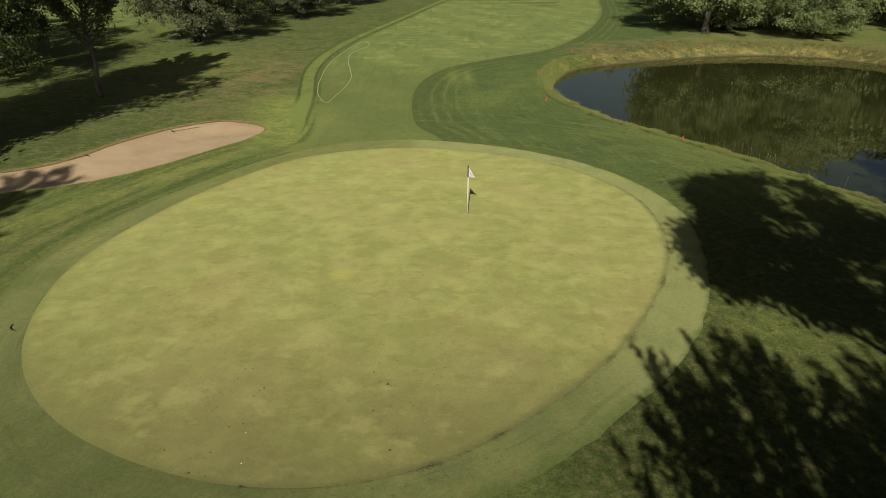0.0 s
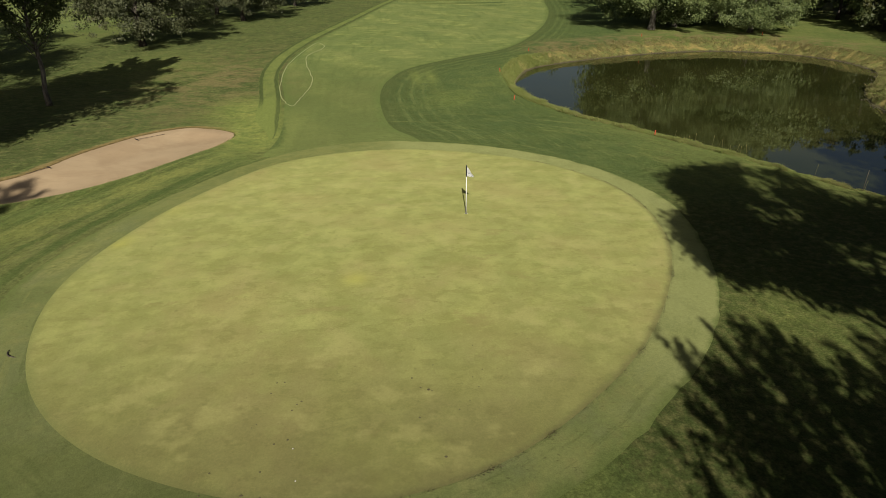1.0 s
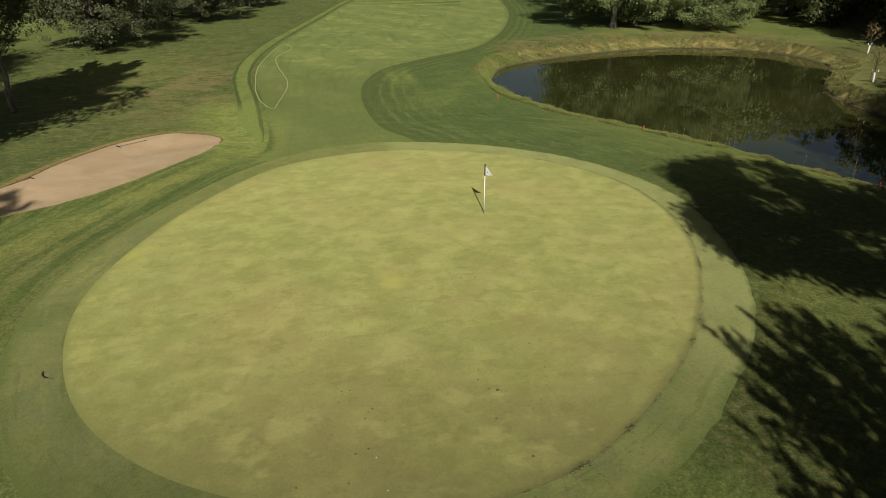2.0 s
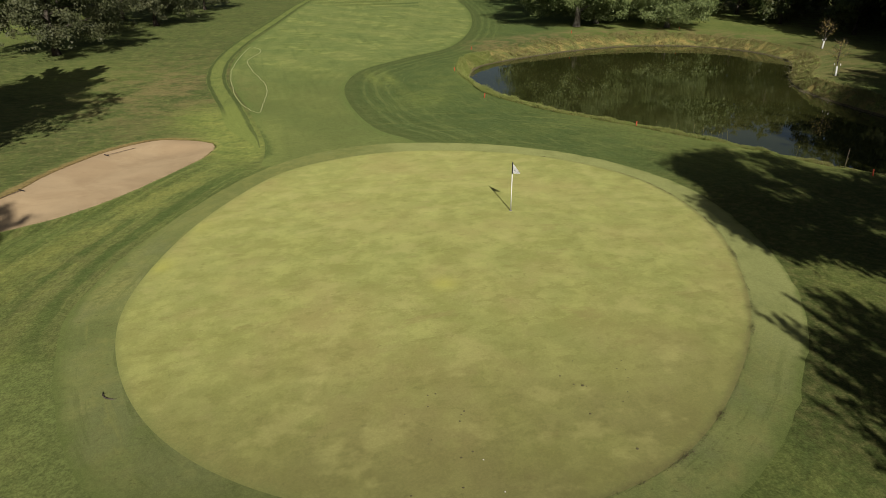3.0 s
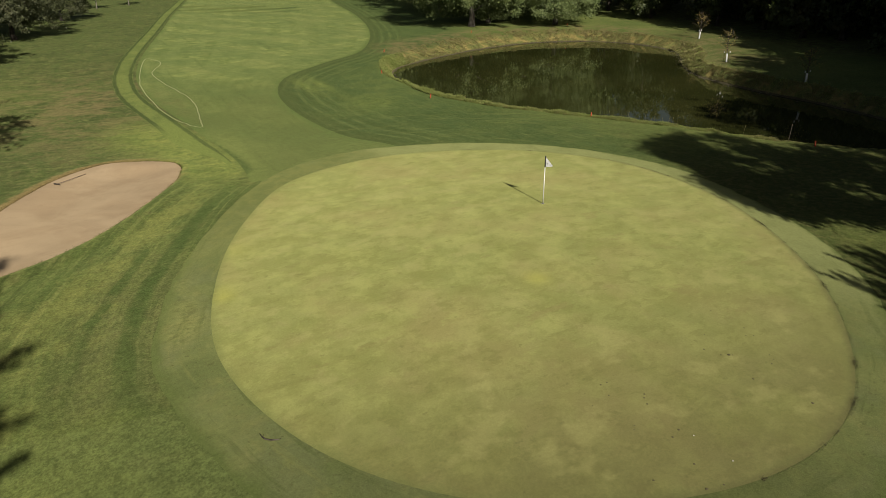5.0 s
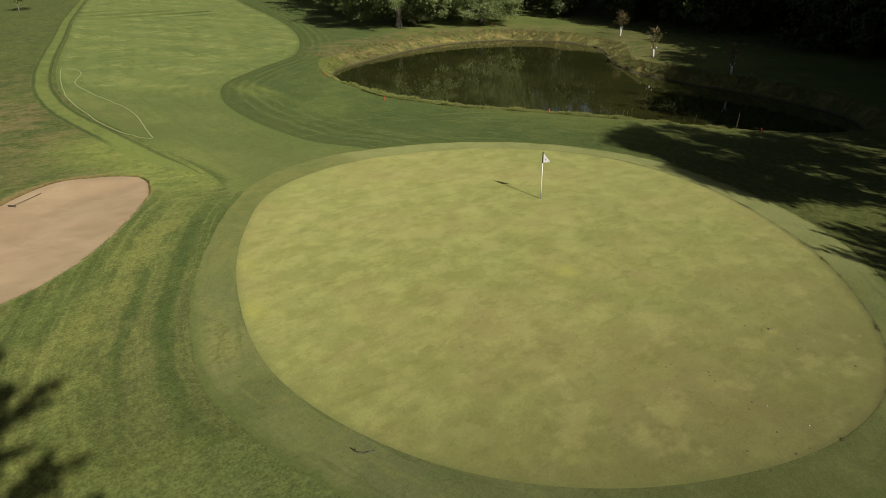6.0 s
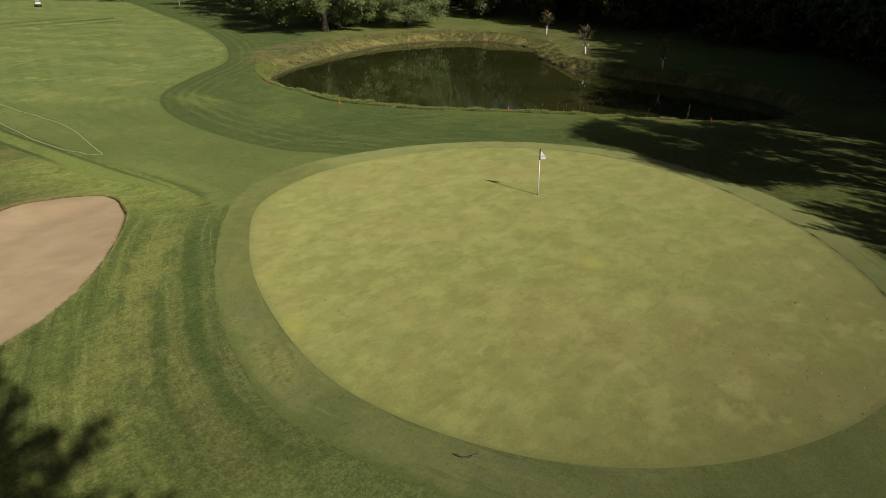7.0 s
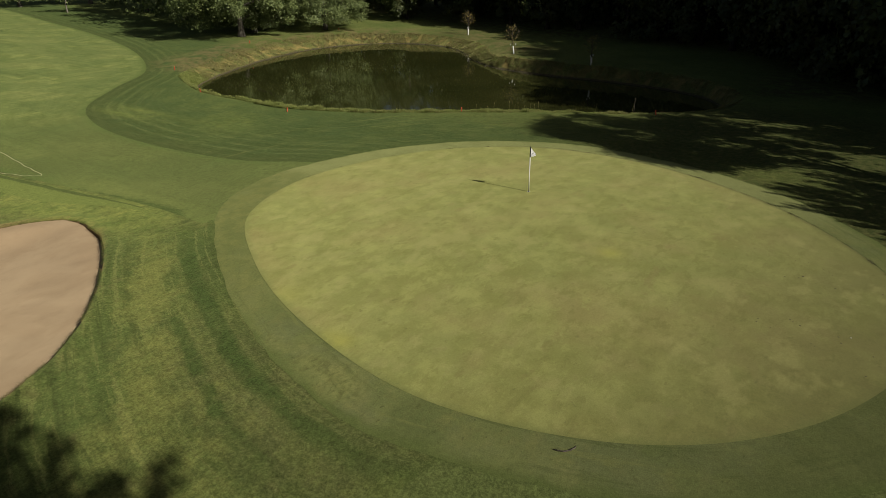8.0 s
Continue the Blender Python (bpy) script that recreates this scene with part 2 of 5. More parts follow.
def green_look(m, col):
    # drifts of coarser and paler grass in soft cloudy blotches, worn brownish areas, darker cut rim
    streak = m.noise(0.6, 4.0, 0.6, (0.95, 1.1, 1.0, 8))
    col = m.mix(m.ramp(streak, 0.36, 0.68, 0.0, 0.65), col, (0.170, 0.172, 0.050))
    blot = m.noise(1.0, 4.0, 0.6)
    col = m.mix(m.ramp(blot, 0.44, 0.68, 0.0, 0.55), col, (0.285, 0.29, 0.096))
    spot = m.noise(2.4, 4.0, 0.6)
    col = m.mix(m.ramp(spot, 0.50, 0.66, 0.0, 0.38), col, (0.155, 0.165, 0.048))
    brown = m.noise(0.21, 4.0, 0.62)
    col = m.mix(m.ramp(brown, 0.46, 0.68, 0.0, 0.55), col, (0.222, 0.186, 0.074))
    smear = m.noise(0.8, 5.0, 0.65, (0.7, 1.3, 1.0, 25))
    col = m.mix(m.ramp(smear, 0.60, 0.68, 0.0, 0.4), col, (0.185, 0.152, 0.060))
    smudge = m.noise(1.5, 5.0, 0.65, (0.75, 1.35, 1.0, 10))
    col = m.mix(m.ramp(smudge, 0.56, 0.62, 0.0, 0.4), col, (0.148, 0.146, 0.046))
    col = m.mix(m.ramp(smudge, 0.42, 0.36, 0.0, 0.35), col, (0.268, 0.276, 0.090))
    speck = m.noise(3.8, 3.0, 0.6)
    col = m.mix(m.ramp(speck, 0.66, 0.72, 0.0, 0.45), col, (0.120, 0.116, 0.042))
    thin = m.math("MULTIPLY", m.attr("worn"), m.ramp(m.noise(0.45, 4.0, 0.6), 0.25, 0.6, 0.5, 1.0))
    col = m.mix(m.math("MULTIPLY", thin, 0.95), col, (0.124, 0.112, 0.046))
    pale = m.noise(0.5, 4.0, 0.6, (1.0, 1.3, 1.0, 15))
    col = m.mix(m.ramp(pale, 0.54, 0.66, 0.0, 0.5), col, (0.28, 0.265, 0.10))
    col = m.mix(m.attr("fleck"), col, (0.30, 0.29, 0.07))
    edge = m.math("ADD", m.attr("edge"), m.math("MULTIPLY", m.noise(1.7, 5.0, 0.7), 0.6))
    col = m.mix(m.ramp(edge, 0.20, 0.62, 0.4, 1.0), (0.130, 0.145, 0.048), col)
    frayed = m.math("ADD", m.attr("edge"), m.math("MULTIPLY", m.math("SUBTRACT", m.noise(1.8, 5.0, 0.7), 0.5), 0.5))
    return m.mix(m.math("MULTIPLY", m.attr("rim"), m.ramp(frayed, 0.22, 0.0, 0.0, 0.6)), col, (0.112, 0.100, 0.042))


def collar_look(m, col):
    wear = m.noise(0.9, 5.0, 0.65)
    col = m.mix(m.ramp(wear, 0.50, 0.70, 0.0, 0.45), col, (0.165, 0.16, 0.054))
    low = m.noise(0.35, 3.0)
    col = m.mix(m.ramp(low, 0.48, 0.62, 0.0, 0.6), col, (0.084, 0.100, 0.034))
    brown = m.noise(1.6, 5.0, 0.7)
    col = m.mix(m.ramp(brown, 0.54, 0.72, 0.0, 0.25), col, (0.104, 0.104, 0.038))
    cool = m.noise(0.5, 4.0, 0.6)
    col = m.mix(m.ramp(cool, 0.46, 0.62, 0.0, 0.55), col, (0.118, 0.128, 0.056))
    fleck = m.noise(5.0, 2.0, 0.5, (1.0, 1.8, 1.0, 20))
    col = m.mix(m.ramp(fleck, 0.64, 0.73, 0.0, 0.55), col, (0.056, 0.062, 0.021))
    bald = m.noise(0.75, 4.0, 0.6)
    col = m.mix(m.ramp(bald, 0.55, 0.68, 0.0, 0.45), col, (0.175, 0.174, 0.064))
    scar = m.noise(1.25, 6.0, 0.75)
    col = m.mix(m.ramp(scar, 0.62, 0.67, 0.0, 0.6), col, (0.072, 0.076, 0.026))
    rings = m.streaks(m.math("MULTIPLY", m.attr("edge"), 2.2), m.math("MULTIPLY", m.attr("ga"), 0.16), 1.3)
    col = m.mix(m.ramp(rings, 0.46, 0.34, 0.0, 0.5), col, (0.062, 0.078, 0.024))
    col = m.mix(m.ramp(rings, 0.56, 0.68, 0.0, 0.4), col, (0.165, 0.165, 0.054))
    pale = m.math("MULTIPLY", m.attr("pale"), m.ramp(m.noise(0.8, 4.0, 0.6), 0.3, 0.6, 0.55, 1.0))
    col = m.mix(pale, col, (0.188, 0.200, 0.076))
    # blotchy darker turf towards the collar's south-west
    south_dark = m.math("MULTIPLY", m.attr("south_dark"), m.ramp(m.noise(0.7, 5.0, 0.7), 0.3, 0.6, 0.35, 0.8))
    col = m.mix(south_dark, col, (0.078, 0.090, 0.030))
    hurt = m.math("MULTIPLY", m.attr("scar"), m.ramp(m.noise(1.5, 4.0, 0.65), 0.36, 0.50))
    col = m.mix(m.math("MULTIPLY", hurt, 0.5), col, (0.195, 0.196, 0.066))
    dent = m.math("MULTIPLY", m.attr("scar"), m.ramp(m.noise(3.4, 5.0, 0.7, (1.0, 1.6, 1.0, 30)), 0.48, 0.58))
    col = m.mix(m.math("MULTIPLY", dent, 0.55), col, (0.068, 0.072, 0.023))
    lawn = m.math("MULTIPLY", m.attr("lawn"), m.ramp(m.noise(0.9, 5.0, 0.65), 0.3, 0.6, 0.5, 1.0))
    col = m.mix(lawn, col, m.mix(m.ramp(m.noise(1.3, 5.0, 0.7), 0.4, 0.62), (0.096, 0.110, 0.035), (0.128, 0.134, 0.043)))
    edge = m.math("ADD", m.attr("edge"), m.math("MULTIPLY", m.noise(1.6, 4.0), 0.6))
    edge = m.math("ADD", edge, m.math("MULTIPLY", m.attr("lawn"), 0.7))
    return m.mix(m.ramp(edge, 0.2, m.math("SUBTRACT", 0.85, m.math("MULTIPLY", m.attr("pale"), 0.4))), (0.084, 0.105, 0.031), col)


def fairway_look(m, col):
    # mowing passes along and across, with broken paler drifts
    along = m.math("SINE", m.math("MULTIPLY", m.attr("across"), 16.0))
    col = m.mix(m.ramp(along, -0.3, 0.3, 0.0, 0.4), col, (0.150, 0.182, 0.060))
    drift = m.noise(0.6, 4.0, 0.6, (0.75, 1.25, 1.0, 14), 0.2)
    col = m.mix(m.math("MULTIPLY", m.ramp(drift, 0.46, 0.62, 0.0, 0.6), m.ramp(m.attr("south"), 0.0, 1.0, 1.0, 0.45)), col, (0.200, 0.222, 0.070))
    clot = m.noise(1.1, 6.0, 0.75)
    col = m.mix(m.ramp(clot, 0.47, 0.36, 0.0, 0.6), col, (0.066, 0.094, 0.029))
    col = m.mix(m.ramp(clot, 0.55, 0.68, 0.0, 0.5), col, (0.165, 0.19, 0.062))
    shade = m.noise(0.16, 5.0, 0.65)
    col = m.mix(m.ramp(shade, 0.45, 0.62, 0.0, 0.6), col, (0.075, 0.105, 0.034))
    wide = m.noise(0.13, 4.0, 0.6)
    col = m.mix(m.ramp(wide, 0.44, 0.62, 0.0, 0.55), col, (0.142, 0.160, 0.054))
    band = m.math("SINE", m.math("MULTIPLY", m.math("ADD", m.attr("slant"), m.math("MULTIPLY", m.noise(0.2, 3.0), 1.5)), 1.15))
    col = m.mix(m.ramp(band, -0.3, 0.3, 0.0, 0.42), col, (0.082, 0.112, 0.036))
    bare = m.math("MULTIPLY", m.attr("bare"), m.ramp(m.noise(0.9, 5.0, 0.7), 0.4, 0.62))
    col = m.mix(bare, col, (0.145, 0.118, 0.052))
    wheel = m.noise(0.8, 3.0, 0.6, (1.6, 0.12, 1.0, -14))
    col = m.mix(m.ramp(wheel, 0.54, 0.70, 0.0, 0.5), col, (0.06, 0.085, 0.026))
    dash = m.noise(1.7, 4.0, 0.65, (0.4, 1.7, 1.0, 14))
    col = m.mix(m.ramp(dash, 0.53, 0.68, 0.0, 0.28), col, (0.20, 0.222, 0.07))
    col = m.mix(m.ramp(dash, 0.47, 0.32, 0.0, 0.32), col, (0.072, 0.10, 0.03))
    lean = m.math("MULTIPLY", m.attr("south"), m.ramp(m.noise(0.3, 4.0, 0.6), 0.3, 0.6, 0.6, 1.0))
    col = m.mix(m.math("MULTIPLY", lean, 0.7), col, (0.074, 0.090, 0.028))
    edge = m.math("ADD", m.attr("edge"), m.math("MULTIPLY", m.noise(0.7, 5.0, 0.65), 2.6))
    col = m.mix(m.ramp(edge, 0.9, 2.2), (0.075, 0.105, 0.030), col)
    clump = m.math("MULTIPLY", m.math("SUBTRACT", m.noise(1.1, 5.0, 0.7), 0.5), 1.3)
    col = m.mix(m.math("MULTIPLY", m.attr("lush"), m.ramp(clump, -0.35, 0.15, 0.1, 0.45)), col, (0.130, 0.152, 0.043))
    press = m.math("MULTIPLY", m.ramp(m.math("ADD", m.attr("wheel_in"), m.math("MULTIPLY", clump, 0.5)), 0.5, 0.1), m.attr("lush"))
    return m.mix(m.math("MULTIPLY", press, 0.8), col, (0.045, 0.068, 0.019))


def strip_look(m, col):
    # wheel-pressed dark margins on both sides of the strip, broken along the way
    u = m.math("ADD", m.attr("across"), m.math("MULTIPLY", m.math("SUBTRACT", m.noise(0.8, 5.0, 0.65), 0.5), 0.16))
    side = m.math("ABSOLUTE", m.math("SUBTRACT", u, 0.5))
    worn = m.ramp(m.noise(0.5, 4.0, 0.6), 0.3, 0.6, 0.85, 1.0)
    dark = m.math("MULTIPLY", m.math("MULTIPLY", m.ramp(side, 0.25, 0.34), m.ramp(side, 0.5, 0.46)), worn)
    col = m.mix(m.ramp(side, 0.43, 0.5), col, (0.095, 0.125, 0.035))
    thin = m.noise(1.2, 5.0, 0.7)
    col = m.mix(m.ramp(thin, 0.46, 0.62, 0.0, 0.6), col, (0.068, 0.092, 0.026))
    end = m.math("ADD", m.attr("end"), m.math("MULTIPLY", m.math("SUBTRACT", m.noise(0.9, 5.0, 0.7), 0.5), 1.6))
    col = m.mix(m.ramp(end, 0.75, 0.2), col, (0.118, 0.146, 0.038))
    inner = m.ramp(u, 0.45, 0.55)
    kept = m.math("MAXIMUM", m.attr("fade"), m.math("MULTIPLY", inner, 0.8))
    return m.mix(m.math("MULTIPLY", dark, kept), col, (0.038, 0.055, 0.017))


def rough_look(m, col):
    # worn and lush drifts
    drift = m.noise(0.9, 6.0, 0.72)
    col = m.mix(m.ramp(drift, 0.44, 0.60, 0.0, 0.55), col, (0.056, 0.082, 0.022))
    tuft = m.noise(4.5, 4.0, 0.7)
    col = m.mix(m.ramp(tuft, 0.53, 0.68, 0.0, 0.6), col, (0.128, 0.142, 0.043))
    # mower rounds and wheel streaks along the fairway's edge and round the green
    wob = m.math("MULTIPLY", m.noise(0.3, 4.0, 0.55), 0.7)
    arcs = m.streaks(m.math("MULTIPLY", m.math("ADD", m.attr("fd"), wob), 2.1), m.math("MULTIPLY", m.attr("fy"), 0.12), 1.3)
    by = m.ramp(m.attr("fd"), 8.0, 3.0)
    spit = m.ramp(m.attr("fd"), 16.0, 9.0)
    col = m.mix(m.math("MULTIPLY", spit, m.ramp(m.noise(0.5, 6.0, 0.72), 0.38, 0.58, 0.6, 1.0)), col, (0.036, 0.060, 0.019))
    fine = m.streaks(m.math("MULTIPLY", m.math("ADD", m.attr("fd"), wob), 5.0), m.math("MULTIPLY", m.attr("fy"), 0.3), 1.3, 4.0, 0.6)
    col = m.mix(m.math("MULTIPLY", spit, m.ramp(fine, 0.53, 0.66, 0.0, 0.6)), col, (0.088, 0.110, 0.038))
    col = m.mix(m.math("MULTIPLY", by, m.ramp(arcs, 0.55, 0.68, 0.0, 0.42)), col, (0.102, 0.126, 0.043))
    col = m.mix(m.math("MULTIPLY", by, m.ramp(arcs, 0.51, 0.38, 0.0, 0.85)), col, (0.042, 0.062, 0.018))
    passes = m.math("SINE", m.math("MULTIPLY", m.math("ADD", m.attr("fd"), m.math("MULTIPLY", wob, 0.6)), 6.2))
    rub = m.math("MULTIPLY", m.ramp(m.attr("fd"), 6.0, 2.0), m.ramp(m.noise(0.35, 5.0, 0.7), 0.36, 0.6))
    col = m.mix(m.math("MULTIPLY", rub, m.ramp(passes, 0.2, 0.8, 0.0, 0.8)), col, (0.036, 0.053, 0.016))
    col = m.mix(m.math("MULTIPLY", rub, m.ramp(passes, -0.5, -0.95, 0.0, 0.4)), col, (0.115, 0.132, 0.046))
    rim = m.math("ADD", m.attr("fd"), m.math("MULTIPLY", m.noise(0.5, 5.0, 0.7), 3.4))
    col = m.mix(m.ramp(rim, 3.6, 1.6, 0.0, 0.8), col, (0.042, 0.057, 0.018))
    rings = m.streaks(m.math("MULTIPLY", m.math("ADD", m.attr("gd"), wob), 1.25), m.math("MULTIPLY", m.attr("ga"), 0.14), 1.2)
    near = m.ramp(m.attr("gd"), 12.0, 7.0)
    close = m.math("ADD", m.attr("gd"), m.math("MULTIPLY", m.noise(0.7, 4.0), 0.8))
    col = m.mix(m.ramp(close, 1.3, 0.7, 0.0, 0.4), col, (0.050, 0.070, 0.020))
    col = m.mix(m.math("MULTIPLY", near, m.ramp(rings, 0.47, 0.36, 0.0, 0.5)), col, (0.048, 0.066, 0.020))
    col = m.mix(m.math("MULTIPLY", near, m.ramp(rings, 0.54, 0.68, 0.0, 0.45)), col, (0.122, 0.135, 0.042))
    # the mower's turning round between bunker and green: pressed dark wheel lines and a pale dry lane
    clump = m.math("MULTIPLY", m.math("SUBTRACT", m.noise(1.1, 5.0, 0.7), 0.5), 1.3)
    gap = m.math("MULTIPLY", m.ramp(m.noise(0.5, 4.0, 0.65), 0.3, 0.55, 0.35, 1.0), m.attr("round"))
    turns = m.streaks(m.math("MULTIPLY", m.math("ADD", m.attr("wheel_in"), m.math("MULTIPLY", clump, 0.25)), 2.6), m.math("MULTIPLY", m.attr("ga"), 0.09), 1.3, 5.0, 0.7)
    col = m.mix(m.math("MULTIPLY", m.attr("round"), m.ramp(turns, 0.48, 0.41, 0.0, 0.8)), col, (0.050, 0.066, 0.019))
    col = m.mix(m.math("MULTIPLY", m.attr("round"), m.ramp(turns, 0.53, 0.63, 0.0, 0.65)), col, (0.140, 0.150, 0.048))
    worn = m.math("MULTIPLY", m.attr("dull"), m.ramp(m.noise(1.8, 6.0, 0.75), 0.34, 0.62, 0.35, 0.9))
    col = m.mix(m.math("MULTIPLY", worn, 0.6), col, (0.092, 0.090, 0.037))
    lane = m.ramp(m.math("ADD", m.attr("lane"), m.math("MULTIPLY", clump, 2.6)), 1.3, 0.0)
    tired = m.ramp(m.noise(0.4, 5.0, 0.7), 0.34, 0.60, 0.1, 1.0)
    col = m.mix(m.math("MULTIPLY", m.math("MULTIPLY", lane, tired), 0.65), col, (0.170, 0.174, 0.050))
    for name, wide, force in (("wheel_in", 0.42, 0.92), ("wheel_out", 0.30, 0.9)):
        press = m.ramp(m.math("ADD", m.attr(name), m.math("MULTIPLY", clump, 0.5)), wide, wide * 0.3)
        col = m.mix(m.math("MULTIPLY", m.math("MULTIPLY", press, gap), force), col, (0.040, 0.064, 0.017))
    lines = m.streaks(m.math("MULTIPLY", m.math("ADD", m.attr("fl"), wob), 0.9), m.math("MULTIPLY", m.attr("fy"), 0.10), 1.4, 6.0, 0.7)
    west = m.ramp(m.attr("fl"), 34.0, 22.0)
    thatch = m.noise(2.6, 5.0, 0.72)
    col = m.mix(m.math("MULTIPLY", west, m.ramp(m.noise(0.25, 4.0, 0.65), 0.36, 0.6, 0.45, 0.95)), col, (0.042, 0.058, 0.018))
    col = m.mix(m.math("MULTIPLY", west, m.ramp(thatch, 0.52, 0.61, 0.0, 0.7)), col, (0.108, 0.098, 0.043))
    hump = m.noise(1.5, 6.0, 0.75, (0.7, 1.1, 1.0, 15))
    col = m.mix(m.math("MULTIPLY", west, m.ramp(hump, 0.50, 0.38, 0.0, 0.95)), col, (0.034, 0.047, 0.015))
    col = m.mix(m.math("MULTIPLY", west, m.ramp(hump, 0.54, 0.64, 0.0, 0.65)), col, (0.120, 0.128, 0.043))
    tussock = m.noise(1.9, 5.0, 0.65, (0.65, 1.2, 1.0, 12))
    rank = m.math("MULTIPLY", west, m.ramp(m.noise(0.18, 3.0, 0.6), 0.42, 0.56))
    col = m.mix(m.math("MULTIPLY", rank, m.ramp(tussock, 0.50, 0.42, 0.0, 0.8)), col, (0.032, 0.043, 0.015))
    col = m.mix(m.math("MULTIPLY", rank, m.ramp(tussock, 0.56, 0.64, 0.0, 0.6)), col, (0.135, 0.140, 0.052))
    col = m.mix(m.math("MULTIPLY", west, m.ramp(lines, 0.50, 0.38, 0.0, 0.65)), col, (0.048, 0.070, 0.020))
    col = m.mix(m.math("MULTIPLY", west, m.ramp(lines, 0.56, 0.70, 0.0, 0.4)), col, (0.105, 0.118, 0.040))
    near_lawn = m.ramp(m.math("ADD", m.attr("open"), m.math("MULTIPLY", m.math("SUBTRACT", m.noise(1.2, 5.0, 0.7), 0.5), 0.7)), 0.35, 0.65)
    col = m.mix(m.math("MULTIPLY", near_lawn, 0.5), col, (0.114, 0.134, 0.046))
    # longer olive rough with bleached tufts east of the green
    tall = m.mix(m.ramp(m.noise(3.2, 5.0, 0.7), 0.44, 0.62), (0.034, 0.046, 0.013), (0.074, 0.074, 0.027))
    col = m.mix(m.math("MULTIPLY", m.attr("long"), 0.95), col, tall)
    # dry ground under the trees on the west side
    dry = m.math("MULTIPLY", m.attr("dry"), m.ramp(m.noise(0.75, 6.0, 0.75, (0.7, 1.0, 1.0, 20)), 0.44, 0.58))
    col = m.mix(m.math("MULTIPLY", dry, 0.7), col, (0.148, 0.112, 0.054))
    straw = m.math("ADD", m.attr("bd"), m.math("MULTIPLY", m.math("SUBTRACT", m.noise(1.4, 5.0, 0.7), 0.5), 1.3))
    col = m.mix(m.ramp(straw, 0.62, 0.20, 0.0, 0.85), col, (0.185, 0.130, 0.058))
    # the pond's bank: unmown, pale and dry, muddy at the water
    bank = m.ramp(m.math("ADD", m.attr("pd"), m.math("MULTIPLY", m.noise(0.8, 4.0), 0.8)), 1.9, 1.2)
    dried = m.mix(m.ramp(m.noise(0.7, 5.0, 0.7), 0.4, 0.62), (0.11, 0.125, 0.04), (0.25, 0.195, 0.072))
    col = m.mix(bank, col, dried)
    mud = m.ramp(m.math("ADD", m.attr("pd"), m.math("MULTIPLY", m.noise(2.0, 4.0), 0.25)), 0.38, 0.2)
    col = m.mix(mud, col, (0.075, 0.062, 0.04))
    sprout = m.ramp(m.noise(1.3, 6.0, 0.72), 0.28, 0.56, 0.25, 0.9)
    col = m.mix(m.math("MULTIPLY", m.attr("bright"), sprout), col, (0.148, 0.172, 0.044))
    lush = m.noise(0.85, 6.0, 0.72, (0.8, 1.1, 1.0, 25))
    col = m.mix(m.math("MULTIPLY", m.attr("bright"), m.ramp(lush, 0.50, 0.40, 0.0, 0.75)), col, (0.070, 0.098, 0.024))
    col = m.mix(m.math("MULTIPLY", m.attr("bright"), m.ramp(lush, 0.56, 0.66, 0.0, 0.6)), col, (0.205, 0.215, 0.056))
    litter = m.math("MULTIPLY", m.attr("wood"), m.ramp(m.noise(1.2, 4.0), 0.35, 0.6))
    return m.mix(litter, col, (0.045, 0.038, 0.018))


M_ROUGH = turf("rough_grass", (0.066, 0.089, 0.024), (0.098, 0.114, 0.033), (0.125, 0.114, 0.046), 0.5, 0.16, rough_look, 14.0, 0.6, 0.22, 0.58)
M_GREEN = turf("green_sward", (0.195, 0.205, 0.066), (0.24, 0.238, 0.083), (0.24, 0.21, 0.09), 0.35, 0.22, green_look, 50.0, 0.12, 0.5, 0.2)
M_COLLAR = turf("collar_sward", (0.101, 0.119, 0.041), (0.138, 0.150, 0.053), (0.155, 0.145, 0.054), 0.4, 0.3, collar_look, 28.0, 0.3, 0.28, 0.25)
M_FAIR = turf("fairway_sward", (0.084, 0.112, 0.032), (0.112, 0.139, 0.041), (0.15, 0.15, 0.056), 0.35, 0.1, fairway_look, 20.0, 0.5, 0.2, 0.5)
M_STRIP = turf("semi_rough_sward", (0.086, 0.113, 0.031), (0.118, 0.142, 0.040), (0.16, 0.15, 0.052), 0.4, 0.4, strip_look, 24.0, 0.6, 0.2, 0.6)


def make_sand():
    m = Nodes("bunker_sand")
    big, mid = m.noise(0.35, 4.0, 0.6, None, 0.6), m.noise(1.4, 4.0, 0.6)
    rake = m.noise(2.2, 4.0, 0.6, (0.6, 1.5, 1.0, 40), 1.2)
    fine = m.noise(45.0, 3.0, 0.7)
    col = m.mix(m.ramp(big, 0.35, 0.65), (0.475, 0.345, 0.205), (0.545, 0.405, 0.245))
    col = m.mix(m.ramp(mid, 0.54, 0.76, 0.0, 0.25), col, (0.39, 0.275, 0.160))
    col = m.mix(m.ramp(rake, 0.52, 0.68, 0.0, 0.14), col, (0.37, 0.255, 0.150))
    col = m.mix(0.25, col, m.mix(fine, (0.6, 0.6, 0.6), (1.35, 1.35, 1.35)), "MULTIPLY")
    m.bump(m.math("ADD", m.math("MULTIPLY", fine, 0.25), m.math("MULTIPLY", rake, 0.5)), 0.16, 0.05)
    return m.done(col, 0.95, 0.05)


